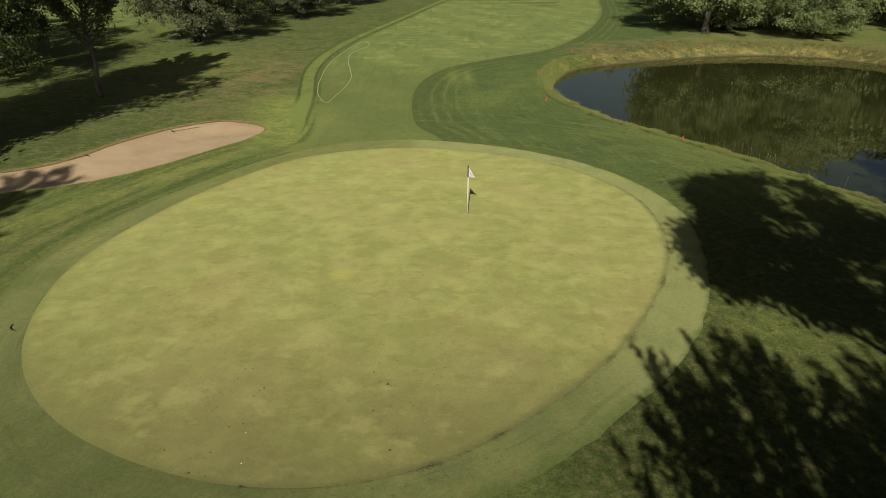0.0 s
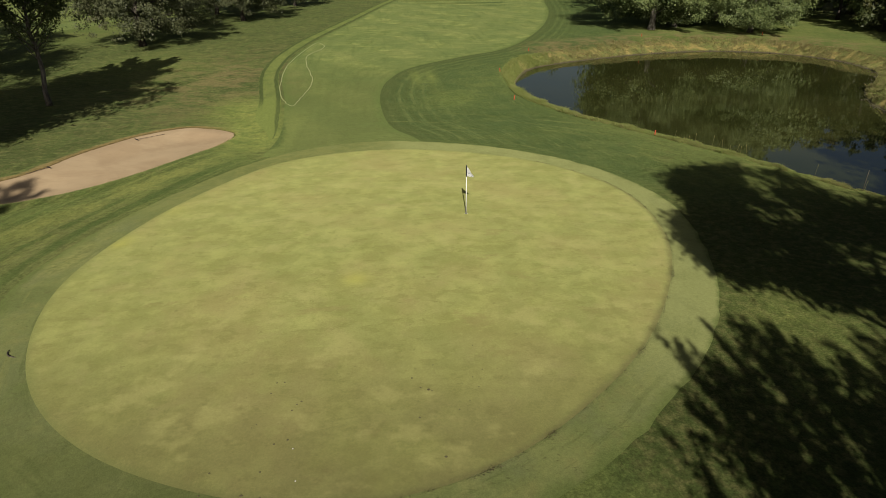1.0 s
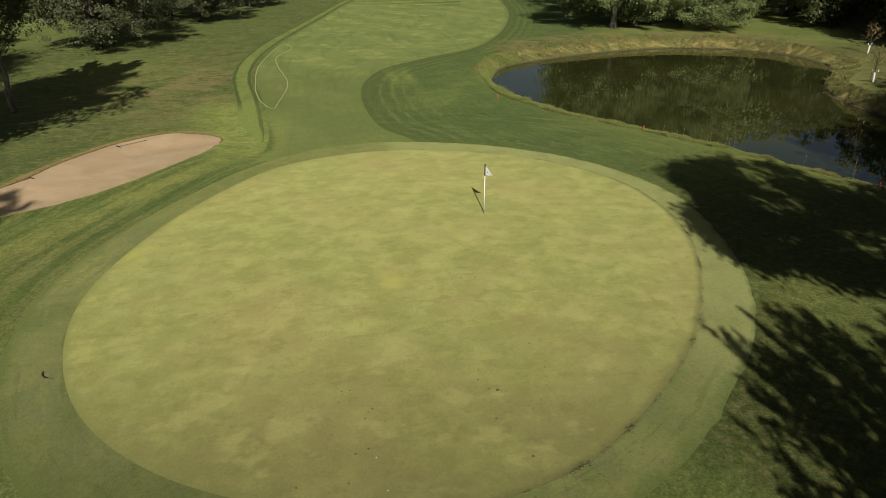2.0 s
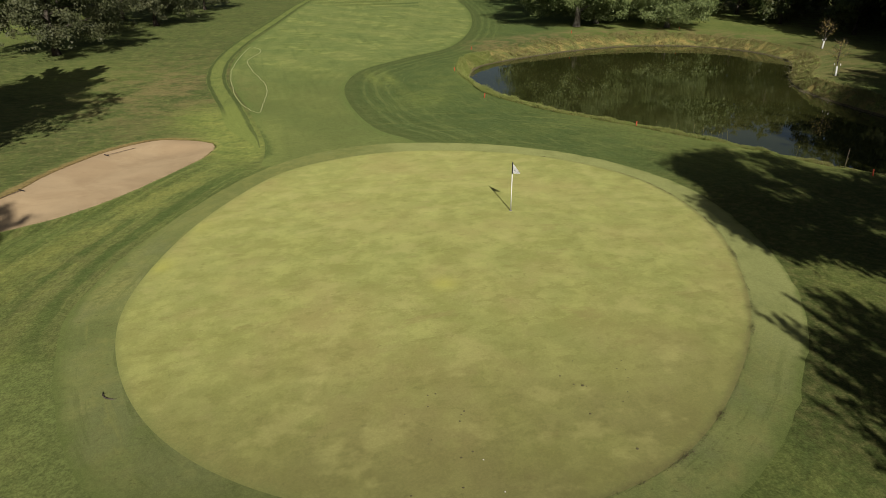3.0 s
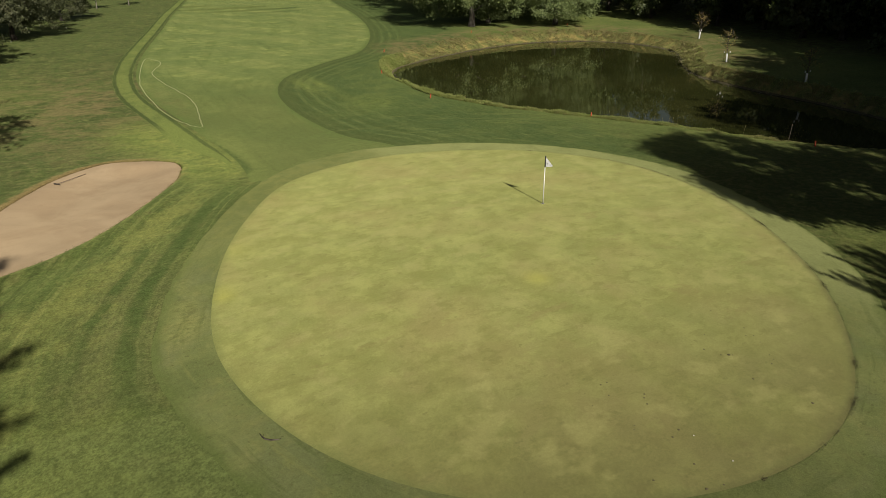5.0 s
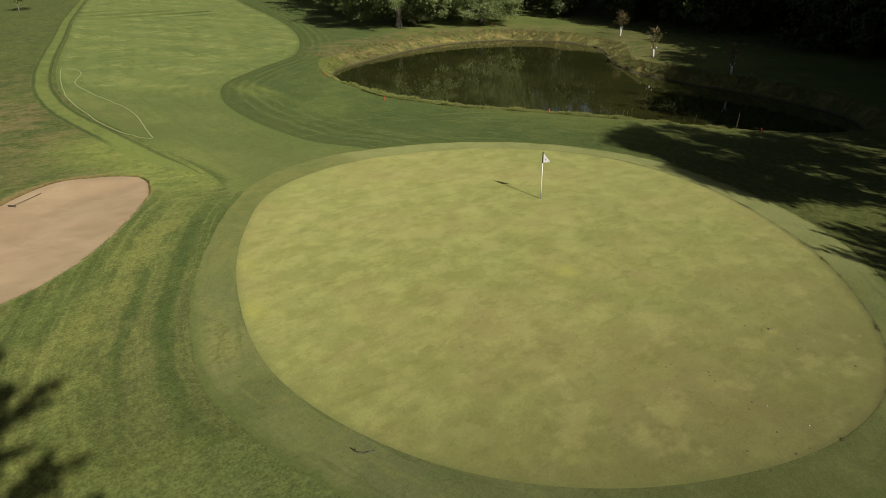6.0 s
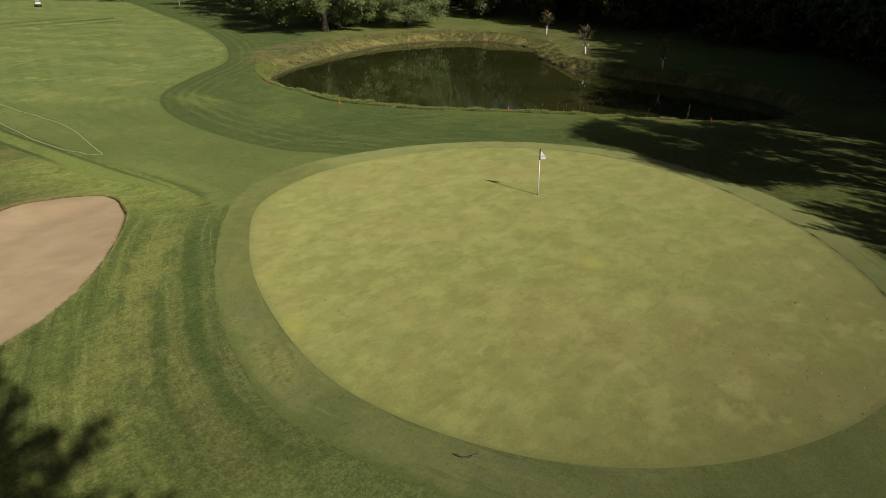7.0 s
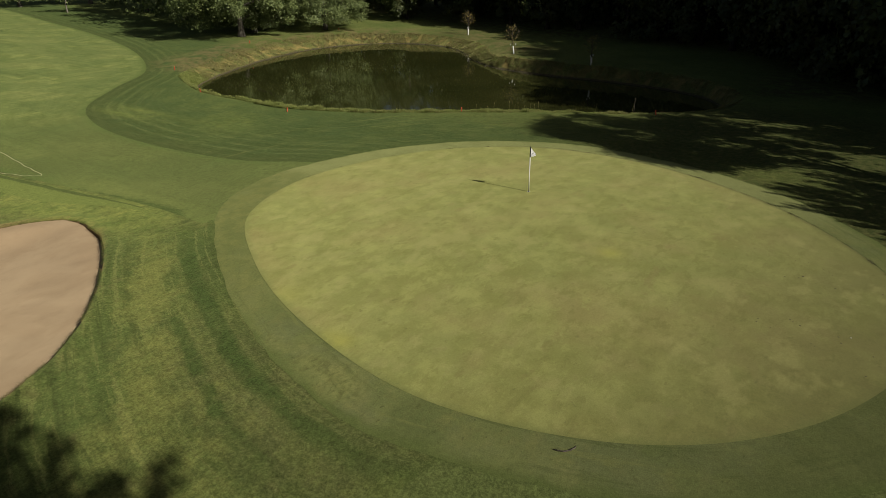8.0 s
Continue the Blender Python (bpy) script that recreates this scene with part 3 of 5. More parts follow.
def make_lip():
    m = Nodes("cut_turf_soil")
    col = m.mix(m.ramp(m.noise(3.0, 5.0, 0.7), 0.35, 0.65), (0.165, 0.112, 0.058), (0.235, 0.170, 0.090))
    # near-black soil on the south side: shade under the lip put into the colour
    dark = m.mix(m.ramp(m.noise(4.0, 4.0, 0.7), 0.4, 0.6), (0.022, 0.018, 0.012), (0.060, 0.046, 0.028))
    col = m.mix(m.attr("lip_shade"), col, dark)
    m.bump(m.noise(9.0, 4.0, 0.7), 0.6, 0.05)
    return m.done(col, 0.95, 0.05)


def make_water():
    m = Nodes("pond_water")
    depth = m.noise(0.12, 3.0, 0.5)
    col = m.mix(m.ramp(depth, 0.35, 0.7), (0.030, 0.034, 0.009), (0.044, 0.046, 0.013))
    ripple = m.noise(1.6, 3.0, 0.5, (0.45, 1.6, 1.0, 10))
    calm = m.ramp(m.noise(0.09, 2.0), 0.4, 0.62)
    m.bump(m.math("MULTIPLY", ripple, calm), 0.16, 0.03)
    m.bsdf.inputs["IOR"].default_value = 1.33
    return m.done(col, 0.025, 0.8)


def make_leaf(name, a, b, c):
    m = Nodes(name)
    info = m.t.nodes.new("ShaderNodeObjectInfo").outputs["Random"]
    isle = m.t.nodes.new("ShaderNodeNewGeometry").outputs["Random Per Island"]
    col = m.mix(isle, a, b)
    col = m.mix(m.ramp(m.noise(0.35, 2.0), 0.45, 0.7, 0.0, 0.6), col, c)
    col = m.mix(0.5, col, m.mix(info, (0.7, 0.7, 0.7), (1.25, 1.2, 1.2)), "MULTIPLY")
    m.done(col, 0.55, 0.35)
    glow = m.add("ShaderNodeBsdfTranslucent", Color=m.mix(0.5, col, (0.16, 0.2, 0.03)))
    blend = m.add("ShaderNodeMixShader", Fac=0.25)
    m.t.links.new(m.bsdf.outputs[0], blend.inputs[1])
    m.t.links.new(glow.outputs[0], blend.inputs[2])
    m.t.links.new(blend.outputs[0], m.out.inputs["Surface"])
    return m.mat


def make_bark(name, a, b):
    m = Nodes(name)
    streak = m.noise(6.0, 4.0, 0.65, (1.0, 1.0, 0.22))
    blot = m.noise(1.3, 3.0)
    col = m.mix(m.ramp(streak, 0.35, 0.65), a, b)
    col = m.mix(m.ramp(blot, 0.55, 0.7, 0.0, 0.5), col, scaled(b, 1.3))
    m.bump(streak, 0.7, 0.06)
    return m.done(col, 0.9, 0.1)


def plain(name, colour, rough=0.5, spec=0.4, metal=0.0, wear=0.25, scale=9.0):
    m = Nodes(name)
    n = m.noise(scale, 4.0, 0.6)
    fine = m.noise(scale * 9, 2.0)
    col = m.mix(m.ramp(n, 0.4, 0.75, 0.0, wear), colour, scaled(colour, 0.55))
    m.bump(fine, 0.08, 0.004)
    return m.done(col, m.ramp(n, 0.3, 0.7, rough * 0.85, min(1.0, rough * 1.15)), spec, metal)


M_SAND, M_WATER = make_sand(), make_water()
M_LEAF = make_leaf("maple_leaves", (0.070, 0.108, 0.028), (0.255, 0.305, 0.115), (0.165, 0.200, 0.060))
M_LEAF_DEEP = make_leaf("deep_green_leaves", (0.038, 0.060, 0.017), (0.120, 0.150, 0.050), (0.085, 0.105, 0.032))
M_LEAF_GREY = make_leaf("linden_leaves", (0.07, 0.082, 0.034), (0.13, 0.14, 0.066), (0.12, 0.118, 0.055))
M_LEAF_DARK = make_leaf("wood_leaves", (0.037, 0.058, 0.017), (0.088, 0.108, 0.031), (0.102, 0.082, 0.028))
M_LEAF_YOUNG = make_leaf("sapling_leaves", (0.26, 0.21, 0.055), (0.40, 0.32, 0.10), (0.32, 0.21, 0.075))
M_WEED = make_leaf("bank_weeds", (0.23, 0.285, 0.066), (0.33, 0.365, 0.105), (0.33, 0.335, 0.105))
M_STRAW = make_leaf("dry_grass", (0.20, 0.18, 0.068), (0.32, 0.275, 0.115), (0.21, 0.175, 0.07))
M_BARK = make_bark("grey_bark", (0.11, 0.095, 0.075), (0.24, 0.215, 0.18))
M_BARK_DARK = make_bark("dark_bark", (0.05, 0.042, 0.032), (0.12, 0.10, 0.08))
M_WHITE = plain("white_paint", (0.78, 0.77, 0.73), 0.45)
M_BLACK = plain("black_plastic", (0.03, 0.03, 0.032), 0.5)
M_FLAG = plain("flag_cloth", (0.93, 0.93, 0.92), 0.85, 0.1, wear=0.02)
M_PRINT = plain("flag_print", (0.07, 0.08, 0.09), 0.85, 0.1)
M_RED = plain("red_orange_paint", (0.55, 0.085, 0.035), 0.6)
M_HOLE_SHADE = plain("hole_shade", (0.045, 0.034, 0.022), 0.95, 0.05, wear=0.5, scale=3.0)
M_LINE = plain("line_paint", (0.42, 0.43, 0.21), 0.9, 0.1, wear=0.5, scale=2.5)
M_WOOD = plain("weathered_wood", (0.13, 0.10, 0.075), 0.8, 0.2, wear=0.5)
M_STONE = plain("bank_stone", (0.10, 0.085, 0.062), 0.9, 0.2, wear=0.6)
M_TUBE = plain("white_tree_guard", (0.74, 0.74, 0.71), 0.55, 0.3, wear=0.12)
M_RUBBER = plain("tyre_rubber", (0.02, 0.02, 0.02), 0.85)
M_SEAT = plain("seat_vinyl", (0.25, 0.22, 0.17), 0.6)

# ---------------------------------------------------------------- ground
def ground_axis(lo, hi, step, reach, grow):
    core = list(np.arange(lo, hi + step / 2, step))
    out, d = [], step
    v = hi
    while v < reach:
        d *= grow
        v += d
        out.append(v)
    back, d, v = [], step, lo
    while v > -reach:
        d *= grow
        v -= d
        back.append(v)
    return np.array(back[::-1] + core + out)


gx = ground_axis(-44, 62, 0.42, 1500, 1.13)
gy = ground_axis(2, 88, 0.42, 1500, 1.13)
GX, GY = np.meshgrid(gx, gy)
FX, FY = GX.ravel(), GY.ravel()
pond_sd = signed(FX, FY, POND)
FZ = ground_z(FX, FY, pond_sd)
collar_sd = signed(FX, FY, COLLAR)
bunker_sd = signed(FX, FY, BUNKER)
# fine unevenness of the rough, none under the mown sheets
fair_poly = np.vstack([FAIR_L, FAIR_R[::-1]])
fair_sd = signed(FX, FY, fair_poly)
free = smooth(np.minimum(np.minimum(collar_sd, fair_sd - 2.2), bunker_sd - 1.0), 0.0, 1.5)
bumps = np.array([noise.noise((x * 0.9, y * 0.9, 3.0)) * 0.035 + noise.noise((x * 0.3, y * 0.3, 9.0)) * 0.05 for x, y in zip(FX, FY)])
FZ = FZ + free * bumps * np.where(pond_sd < 0.3, 0.0, 1.0)
nx, ny = len(gx), len(gy)
idx = np.arange(nx * ny).reshape(ny, nx)
quads = np.stack([idx[:-1, :-1], idx[:-1, 1:], idx[1:, 1:], idx[1:, :-1]], axis=-1).reshape(-1, 4)
# open the ground where the bunker is dug
quads = quads[bunker_sd[quads].min(axis=1) > 0.03]
ground_me = mesh_from("ground", np.column_stack([FX, FY, FZ]), quads, M_ROUGH)


WHEEL_IN = open_curve([(-9.7, 47.1), (-8.7, 38.6), (-9.6, 35.2), (-11.6, 32.0), (-13.3, 28.6), (-15.1, 24.4), (-15.9, 21.0), (-16.0, 18.6), (-15.4, 15.8)], 8)
WHEEL_OUT = open_curve([(-14.6, 28.4), (-15.4, 26.5), (-16.9, 23.0), (-17.4, 20.5), (-17.3, 17.6), (-16.6, 14.6)], 8)
DRY_LANE = open_curve([(-11.4, 47.0), (-10.2, 42.0), (-9.9, 38.6), (-11.0, 35.4), (-12.8, 32.5), (-14.5, 29.9), (-16.3, 27.0), (-17.8, 24.4), (-19.3, 22.3), (-20.3, 19.5)], 8)


def ground_marks(me, x, y):
    """What the rough's material wants to know: distances to fairway, green and pond, and where turf is dry, lush or wooded."""
    sd = signed(x, y, POND)
    set_attr(me, "fd", np.clip(line_distance(x, y, FAIR_R, False), 0, 40))
    set_attr(me, "gd", np.clip(signed(x, y, COLLAR), 0, 40))
    set_attr(me, "fl", np.where((x < np.interp(y, FAIR_L[:, 1], FAIR_L[:, 0])) & (y > 41 - 0.9 * (x + 17).clip(0, 8) + 1.5 * (x + 17).clip(-10, 0)), np.clip(line_distance(x, y, FAIR_L, False) + 40 * np.exp(-((x + 11.0) / 1.9) ** 2 - ((y - 43.0) / 5.5) ** 2), 0, 40), 40))
    set_attr(me, "ga", np.arctan2(x + 2.5, y - 22) * 14)
    set_attr(me, "fy", y + 0.6 * x)
    set_attr(me, "pd", np.clip(sd / (1.0 + 0.9 * smooth(y, 66, 75) + 0.8 * smooth(x, 38, 44) * (1 - smooth(y, 60, 70))), -3, 20))
    set_attr(me, "dry", np.clip(np.exp(-((x + 16.5) ** 2 / 70 + (y - 60) ** 2 / 220)) + 0.95 * smooth(sd, 0.5, 2.0) * smooth(-sd, -9, -5) * smooth(y, 64, 70) * smooth(x, 12, 18) + 0.8 * np.exp(-((x - 47 - 0.7 * (y - 52)) / 5) ** 2) * smooth(y, 42, 46) * smooth(-y, -68, -62), 0, 1))
    set_attr(me, "bd", np.clip(np.abs(signed(x, y, BUNKER)) + 0.5 * smooth(-(y - 34.5) * 0.7 + (x + 17) * 0.7, 0.0, 3.0) * smooth(-y, -39.5, -37), 0, 10))
    set_attr(me, "open", smooth(-y - 0.25 * (x + 16), -18.3, -17.3) * smooth(-x, 6, 9))
    set_attr(me, "long", np.maximum(smooth(x + 0.35 * y, 4.8, 7.2) * smooth(-y, -30, -22) * smooth(-x, -30, -24), 0.7 * np.exp(-((x - 47 - 0.7 * (y - 52)) / 6) ** 2) * smooth(y, 40, 44) * smooth(-y, -70, -64)))
    set_attr(me, "dull", smooth(y + 0.25 * (x + 16), 17.6, 18.6) * smooth(-y, -30, -25) * np.exp(-((line_distance(x, y, WHEEL_IN, False) - 0.9) / 1.1) ** 2) * smooth(-x, 13, 14))
    set_attr(me, "wheel_in", np.clip(line_distance(x, y, WHEEL_IN, False), 0, 20))
    set_attr(me, "wheel_out", np.clip(line_distance(x, y, WHEEL_OUT, False), 0, 20))
    set_attr(me, "round", smooth(y, 14, 20) * smooth(-y, -41, -35) * smooth(-x, 5, 7) * (0.4 + 0.6 * smooth(y, 19, 24)))
    # lane widens below y 29: sun hot-spot brightness put into the dry turf colour
    set_attr(me, "lane", np.clip(line_distance(x, y, DRY_LANE, False) * (1 - 0.45 * smooth(-y, -29, -24)), 0, 20))
    set_attr(me, "wood", np.maximum(smooth(x - 0.25 * np.abs(y - 45), 50, 60), smooth(x + 0.35 * (y - 10), 33, 37) * smooth(-y, -24, -18)))
    spots = ((-10.2, 38.5, 1.3, 2.6, 1.0), (-10.9, 43.5, 1.5, 3.4, 1.0), (-12.6, 48.5, 1.4, 2.5, 0.5), (-18.5, 15.0, 1.6, 3.0, 0.5), (3.6, 49.0, 1.6, 2.2, 0.35), (1.3, 58.5, 0.35, 2.4, 0.6), (2.6, 58.0, 0.35, 2.4, 0.6),
             (10.5, 14.8, 1.5, 2.0, 0.35), (7.5, 55.0, 1.4, 4.0, 0.15), (-13.0, 49.0, 1.6, 3.0, 0.5), (-25.0, 66.0, 4.0, 6.0, 0.35))
    lush = sum(k * np.exp(-((x - a) ** 2 / (2 * p * p) + (y - c) ** 2 / (2 * q * q))) for a, c, p, q, k in spots)
    lush = lush + 0.9 * np.exp(-((sd - 0.8) / 0.6) ** 2) * smooth(-x, -26, -20) * smooth(-y, -68, -60)
    set_attr(me, "bright", np.clip(lush, 0, 1))


ground_marks(ground_me, FX, FY)
tagged(new("ground", ground_me), "uneven rough grass of a golf course, sloping to a pond", "ground", kind="structure")

# mown sheets
ragged = COLLAR + np.array([(noise.noise((a * 1.7, b * 1.7, 4.0)), noise.noise((a * 1.7, b * 1.7, 14.0))) for a, b in COLLAR]) * 0.10
v, f, e = sheet_polar(ragged, 26, 0.006, 0.7)
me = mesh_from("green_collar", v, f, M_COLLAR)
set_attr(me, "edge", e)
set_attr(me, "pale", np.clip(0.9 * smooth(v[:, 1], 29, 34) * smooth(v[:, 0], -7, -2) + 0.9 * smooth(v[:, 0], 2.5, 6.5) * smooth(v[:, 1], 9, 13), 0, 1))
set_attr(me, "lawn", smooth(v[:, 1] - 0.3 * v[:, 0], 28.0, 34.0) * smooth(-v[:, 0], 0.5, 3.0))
set_attr(me, "south_dark", smooth(-v[:, 1], -15.0, -9.5) * smooth(-v[:, 0], 1.0, 5.0))
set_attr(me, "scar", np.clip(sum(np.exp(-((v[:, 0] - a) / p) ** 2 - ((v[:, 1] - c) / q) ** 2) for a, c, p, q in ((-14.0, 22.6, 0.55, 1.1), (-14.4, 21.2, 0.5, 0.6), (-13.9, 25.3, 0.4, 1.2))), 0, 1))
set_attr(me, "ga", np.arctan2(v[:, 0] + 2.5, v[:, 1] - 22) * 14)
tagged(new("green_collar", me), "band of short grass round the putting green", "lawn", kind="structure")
v, f, e = sheet_polar(GREEN, 60, 0.014, 0.7)
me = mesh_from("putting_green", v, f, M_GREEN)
set_attr(me, "edge", e)
set_attr(me, "rim", smooth(v[:, 0] - 0.35 * (v[:, 1] - 20), -6.0, 0.0) * smooth(-v[:, 1], -33, -29))
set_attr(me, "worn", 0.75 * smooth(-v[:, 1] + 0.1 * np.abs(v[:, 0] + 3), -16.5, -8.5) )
set_attr(me, "fleck", np.clip(sum(k * np.exp(-((v[:, 0] - a) ** 2 + (v[:, 1] - c) ** 2) / (2 * r * r)) for a, c, r, k in ((-12.8, 22.9, 0.3, 0.8), (-3.47, 18.15, 0.28, 0.7), (-11.9, 26.5, 0.5, 0.4))), 0, 1))
tagged(new("putting_green", me), "pale yellow-green putting green with blotchy worn turf", "putting green", kind="structure")


def by_y(curve, ys):
    return np.column_stack([np.interp(ys, curve[:, 1], curve[:, 0]), ys])


ys = np.concatenate([np.arange(34.5, 100, 0.5), np.arange(100, 300, 2.0)])
lf, rf = by_y(FAIR_L, ys), by_y(FAIR_R, ys)
v, f = sheet_strip(lf, rf, 40, 0.003)
me = mesh_from("fairway", v, f, M_FAIR)
set_attr(me, "edge", np.minimum(line_distance(v[:, 0], v[:, 1], FAIR_L, False), line_distance(v[:, 0], v[:, 1], FAIR_R, False)))
set_attr(me, "across", np.tile(np.linspace(0, 1, 40), len(ys)) * 4.2)
set_attr(me, "south", smooth(-v[:, 1], -74, -52))
set_attr(me, "slant", v[:, 0] * 0.75 + v[:, 1] * 0.35)
set_attr(me, "lush", smooth(-v[:, 1], -50, -45) * smooth(-v[:, 0], 6.5, 8.5))
set_attr(me, "wheel_in", np.clip(line_distance(v[:, 0], v[:, 1], WHEEL_IN, False), 0, 20))
set_attr(me, "bare", 0.7 * np.exp(-((v[:, 0] + 10.0) ** 2 / 1.6 + (v[:, 1] - 57) ** 2 / 30)))
tagged(new("fairway", me), "mown fairway with faint stripes and pale patches", "fairway", kind="structure")
ys = np.concatenate([np.arange(39.0, 100, 0.5), np.arange(100, 260, 2.0)])
lf = by_y(FAIR_L, ys)
v, f = sheet_strip(lf - np.column_stack([0.6 + 1.45 * smooth(ys, 38.5, 46.0), 0 * ys]), lf - [0.30, 0], 9, 0.006)
me = mesh_from("fairway_edge", v, f, M_STRIP)
set_attr(me, "across", np.tile(np.linspace(0, 1, 9), len(ys)))
set_attr(me, "fade", smooth(v[:, 1], 47.5, 53))
set_attr(me, "end", smooth(v[:, 1], 47.0, 58.0))
tagged(new("fairway_edge", me), "lighter strip of semi-rough beside the fairway", "lawn", kind="structure")

ys = np.arange(88.0, 260.0, 2.0)
lf = np.column_stack([-78 + (ys - 88) * 0.1, ys])
rf = np.column_stack([np.interp(ys, [88, 100, 130, 260], [-52, -43, -40, -30]), ys])
v, f = sheet_strip(lf, rf, 24, 0.01)
me = mesh_from("far_fairway", v, f, M_FAIR)
set_attr(me, "edge", np.minimum(v[:, 0] - np.repeat(lf[:, 0], 24), np.repeat(rf[:, 0], 24) - v[:, 0]))
set_attr(me, "across", np.tile(np.linspace(0, 1, 24), len(ys)) * 4.2)
tagged(new("far_fairway", me), "sunlit mown fairway beyond the trees", "fairway", kind="structure")

from mathutils.geometry import delaunay_2d_cdt

# bunker: sand below the turf, a cut lip and a rolled grass edge
def offset_outline(outline, d):
    t = np.roll(outline, -1, axis=0) - np.roll(outline, 1, axis=0)
    n = np.column_stack([t[:, 1], -t[:, 0]]) / np.linalg.norm(t, axis=1)[:, None]
    area = np.sum(outline[:, 0] * np.roll(outline[:, 1], -1) - np.roll(outline[:, 0], -1) * outline[:, 1])
    return outline + n * d * (1 if area > 0 else -1)


def ring_sheet(loops):
    n = len(loops[0])
    faces = [(k * n + i, k * n + (i + 1) % n, (k + 1) * n + (i + 1) % n, (k + 1) * n + i) for k in range(len(loops) - 1) for i in range(n)]
    return np.vstack(loops), faces


wave = np.array([noise.noise((a * 0.9, b * 0.9, 5.0)) for a, b in BUNKER])
lip_line = offset_outline(BUNKER, 0.0) + wave[:, None] * 0.12


def loop_at(outline, dz):
    return np.column_stack([outline, relief(outline[:, 0], outline[:, 1]) + dz])


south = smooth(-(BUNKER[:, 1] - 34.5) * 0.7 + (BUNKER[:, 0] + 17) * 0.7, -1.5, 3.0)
v, f = ring_sheet([loop_at(offset_outline(lip_line, 1.0), 0.002), loop_at(offset_outline(lip_line, 0.6), 0.03), loop_at(offset_outline(lip_line, 0.25), 0.07 + 0.06 * south),
                   loop_at(offset_outline(lip_line, 0.06), 0.04 + 0.09 * south), loop_at(lip_line, 0.01 + 0.07 * south)])
bunker = tagged(new("bunker"), "shallow sand bunker with pinkish tan raked sand", "bunker", kind="structure")
me = mesh_from("grass_lip", v, f, M_ROUGH)
ground_marks(me, v[:, 0], v[:, 1])
part("grass_lip", me, bunker, "rolled grass edge")
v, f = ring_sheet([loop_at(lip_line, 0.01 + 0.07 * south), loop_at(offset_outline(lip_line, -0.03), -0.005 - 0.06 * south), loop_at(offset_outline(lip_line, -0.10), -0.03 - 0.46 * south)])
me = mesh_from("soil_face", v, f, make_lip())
set_attr(me, "lip_shade", np.tile(south, 3))
part("soil_face", me, bunker, "cut soil face, coloured darker for the shade under the high lip")


def sand_sheet():
    """Sand inside the lip: an even net of points, joined by a Delaunay net."""
    edge = offset_outline(lip_line, -0.03)
    xs, yy = np.meshgrid(np.arange(-27, -11, 0.3), np.arange(27, 43.5, 0.3))
    xs, yy = xs.ravel(), yy.ravel()
    sd = signed(xs, yy, edge)
    pts = [Vector(p) for p in edge] + [Vector(p) for p in np.column_stack([xs, yy])[sd < -0.15]]
    ring = list(range(len(edge)))
    co, _, tri, *_ = delaunay_2d_cdt(pts, [], [ring], 1, 1e-5)
    p = np.array([c[:] for c in co])
    d = -signed(p[:, 0], p[:, 1], edge)
    s = smooth(-(p[:, 1] - 34.5) * 0.7 + (p[:, 0] + 17) * 0.7, -1.5, 3.0)
    dz = 0.005 - 0.33 * s - (0.30 - 0.2 * s) * smooth(d, 0.0, 2.6)
    dz = dz + np.array([noise.noise((a * 0.9, c * 0.9, 2.0)) * 0.035 + noise.noise((a * 3, c * 3, 6.0)) * 0.012 for a, c in p]) * smooth(d, 0, 0.4)
    return np.column_stack([p, relief(p[:, 0], p[:, 1]) + dz]), [tuple(t) for t in tri]


v, f = sand_sheet()
SAND_NET = v
part("sand", mesh_from("sand", v, f, M_SAND), bunker, "pinkish tan raked sand")

# pond
v, f, e = sheet_polar(offset_outline(POND, 1.6), 12, 0.0)
v[:, 2] = WATER_Z
tagged(new("water", mesh_from("water", v, f, M_WATER)), "still murky olive-brown pond reflecting trees", "pond", kind="structure")

# ---------------------------------------------------------------- trees
def leaf_mesh(name, centres, size, rng, material, up=0.35, outward=None):
    """Many small bent leaves as one mesh; outward: the way each leaf turns by its place in its clump."""
    n = len(centres)
    nrm = rng.normal(size=(n, 3)) * (0.55 if outward is not None else 1.0) + [0, 0, up]
    if outward is not None:
        nrm = nrm + outward
    nrm /= np.linalg.norm(nrm, axis=1)[:, None]
    a = np.cross(nrm, rng.normal(size=(n, 3)))
    a /= np.linalg.norm(a, axis=1)[:, None]
    b = np.cross(nrm, a)
    s = size * rng.uniform(0.6, 1.35, n)[:, None]
    v = np.stack([centres - a * s * 0.55 - b * s * 0.42, centres + a * s * 0.62 * rng.uniform(0.5, 1.0, n)[:, None], centres - a * s * 0.3 + b * s * 0.55], axis=1)
    flip = np.cross(v[:, 1] - v[:, 0], v[:, 2] - v[:, 0])[:, 2] < 0
    v[flip] = v[flip][:, ::-1]
    return mesh_from(name, v.reshape(-1, 3), np.arange(3 * n).reshape(-1, 3), material, False)


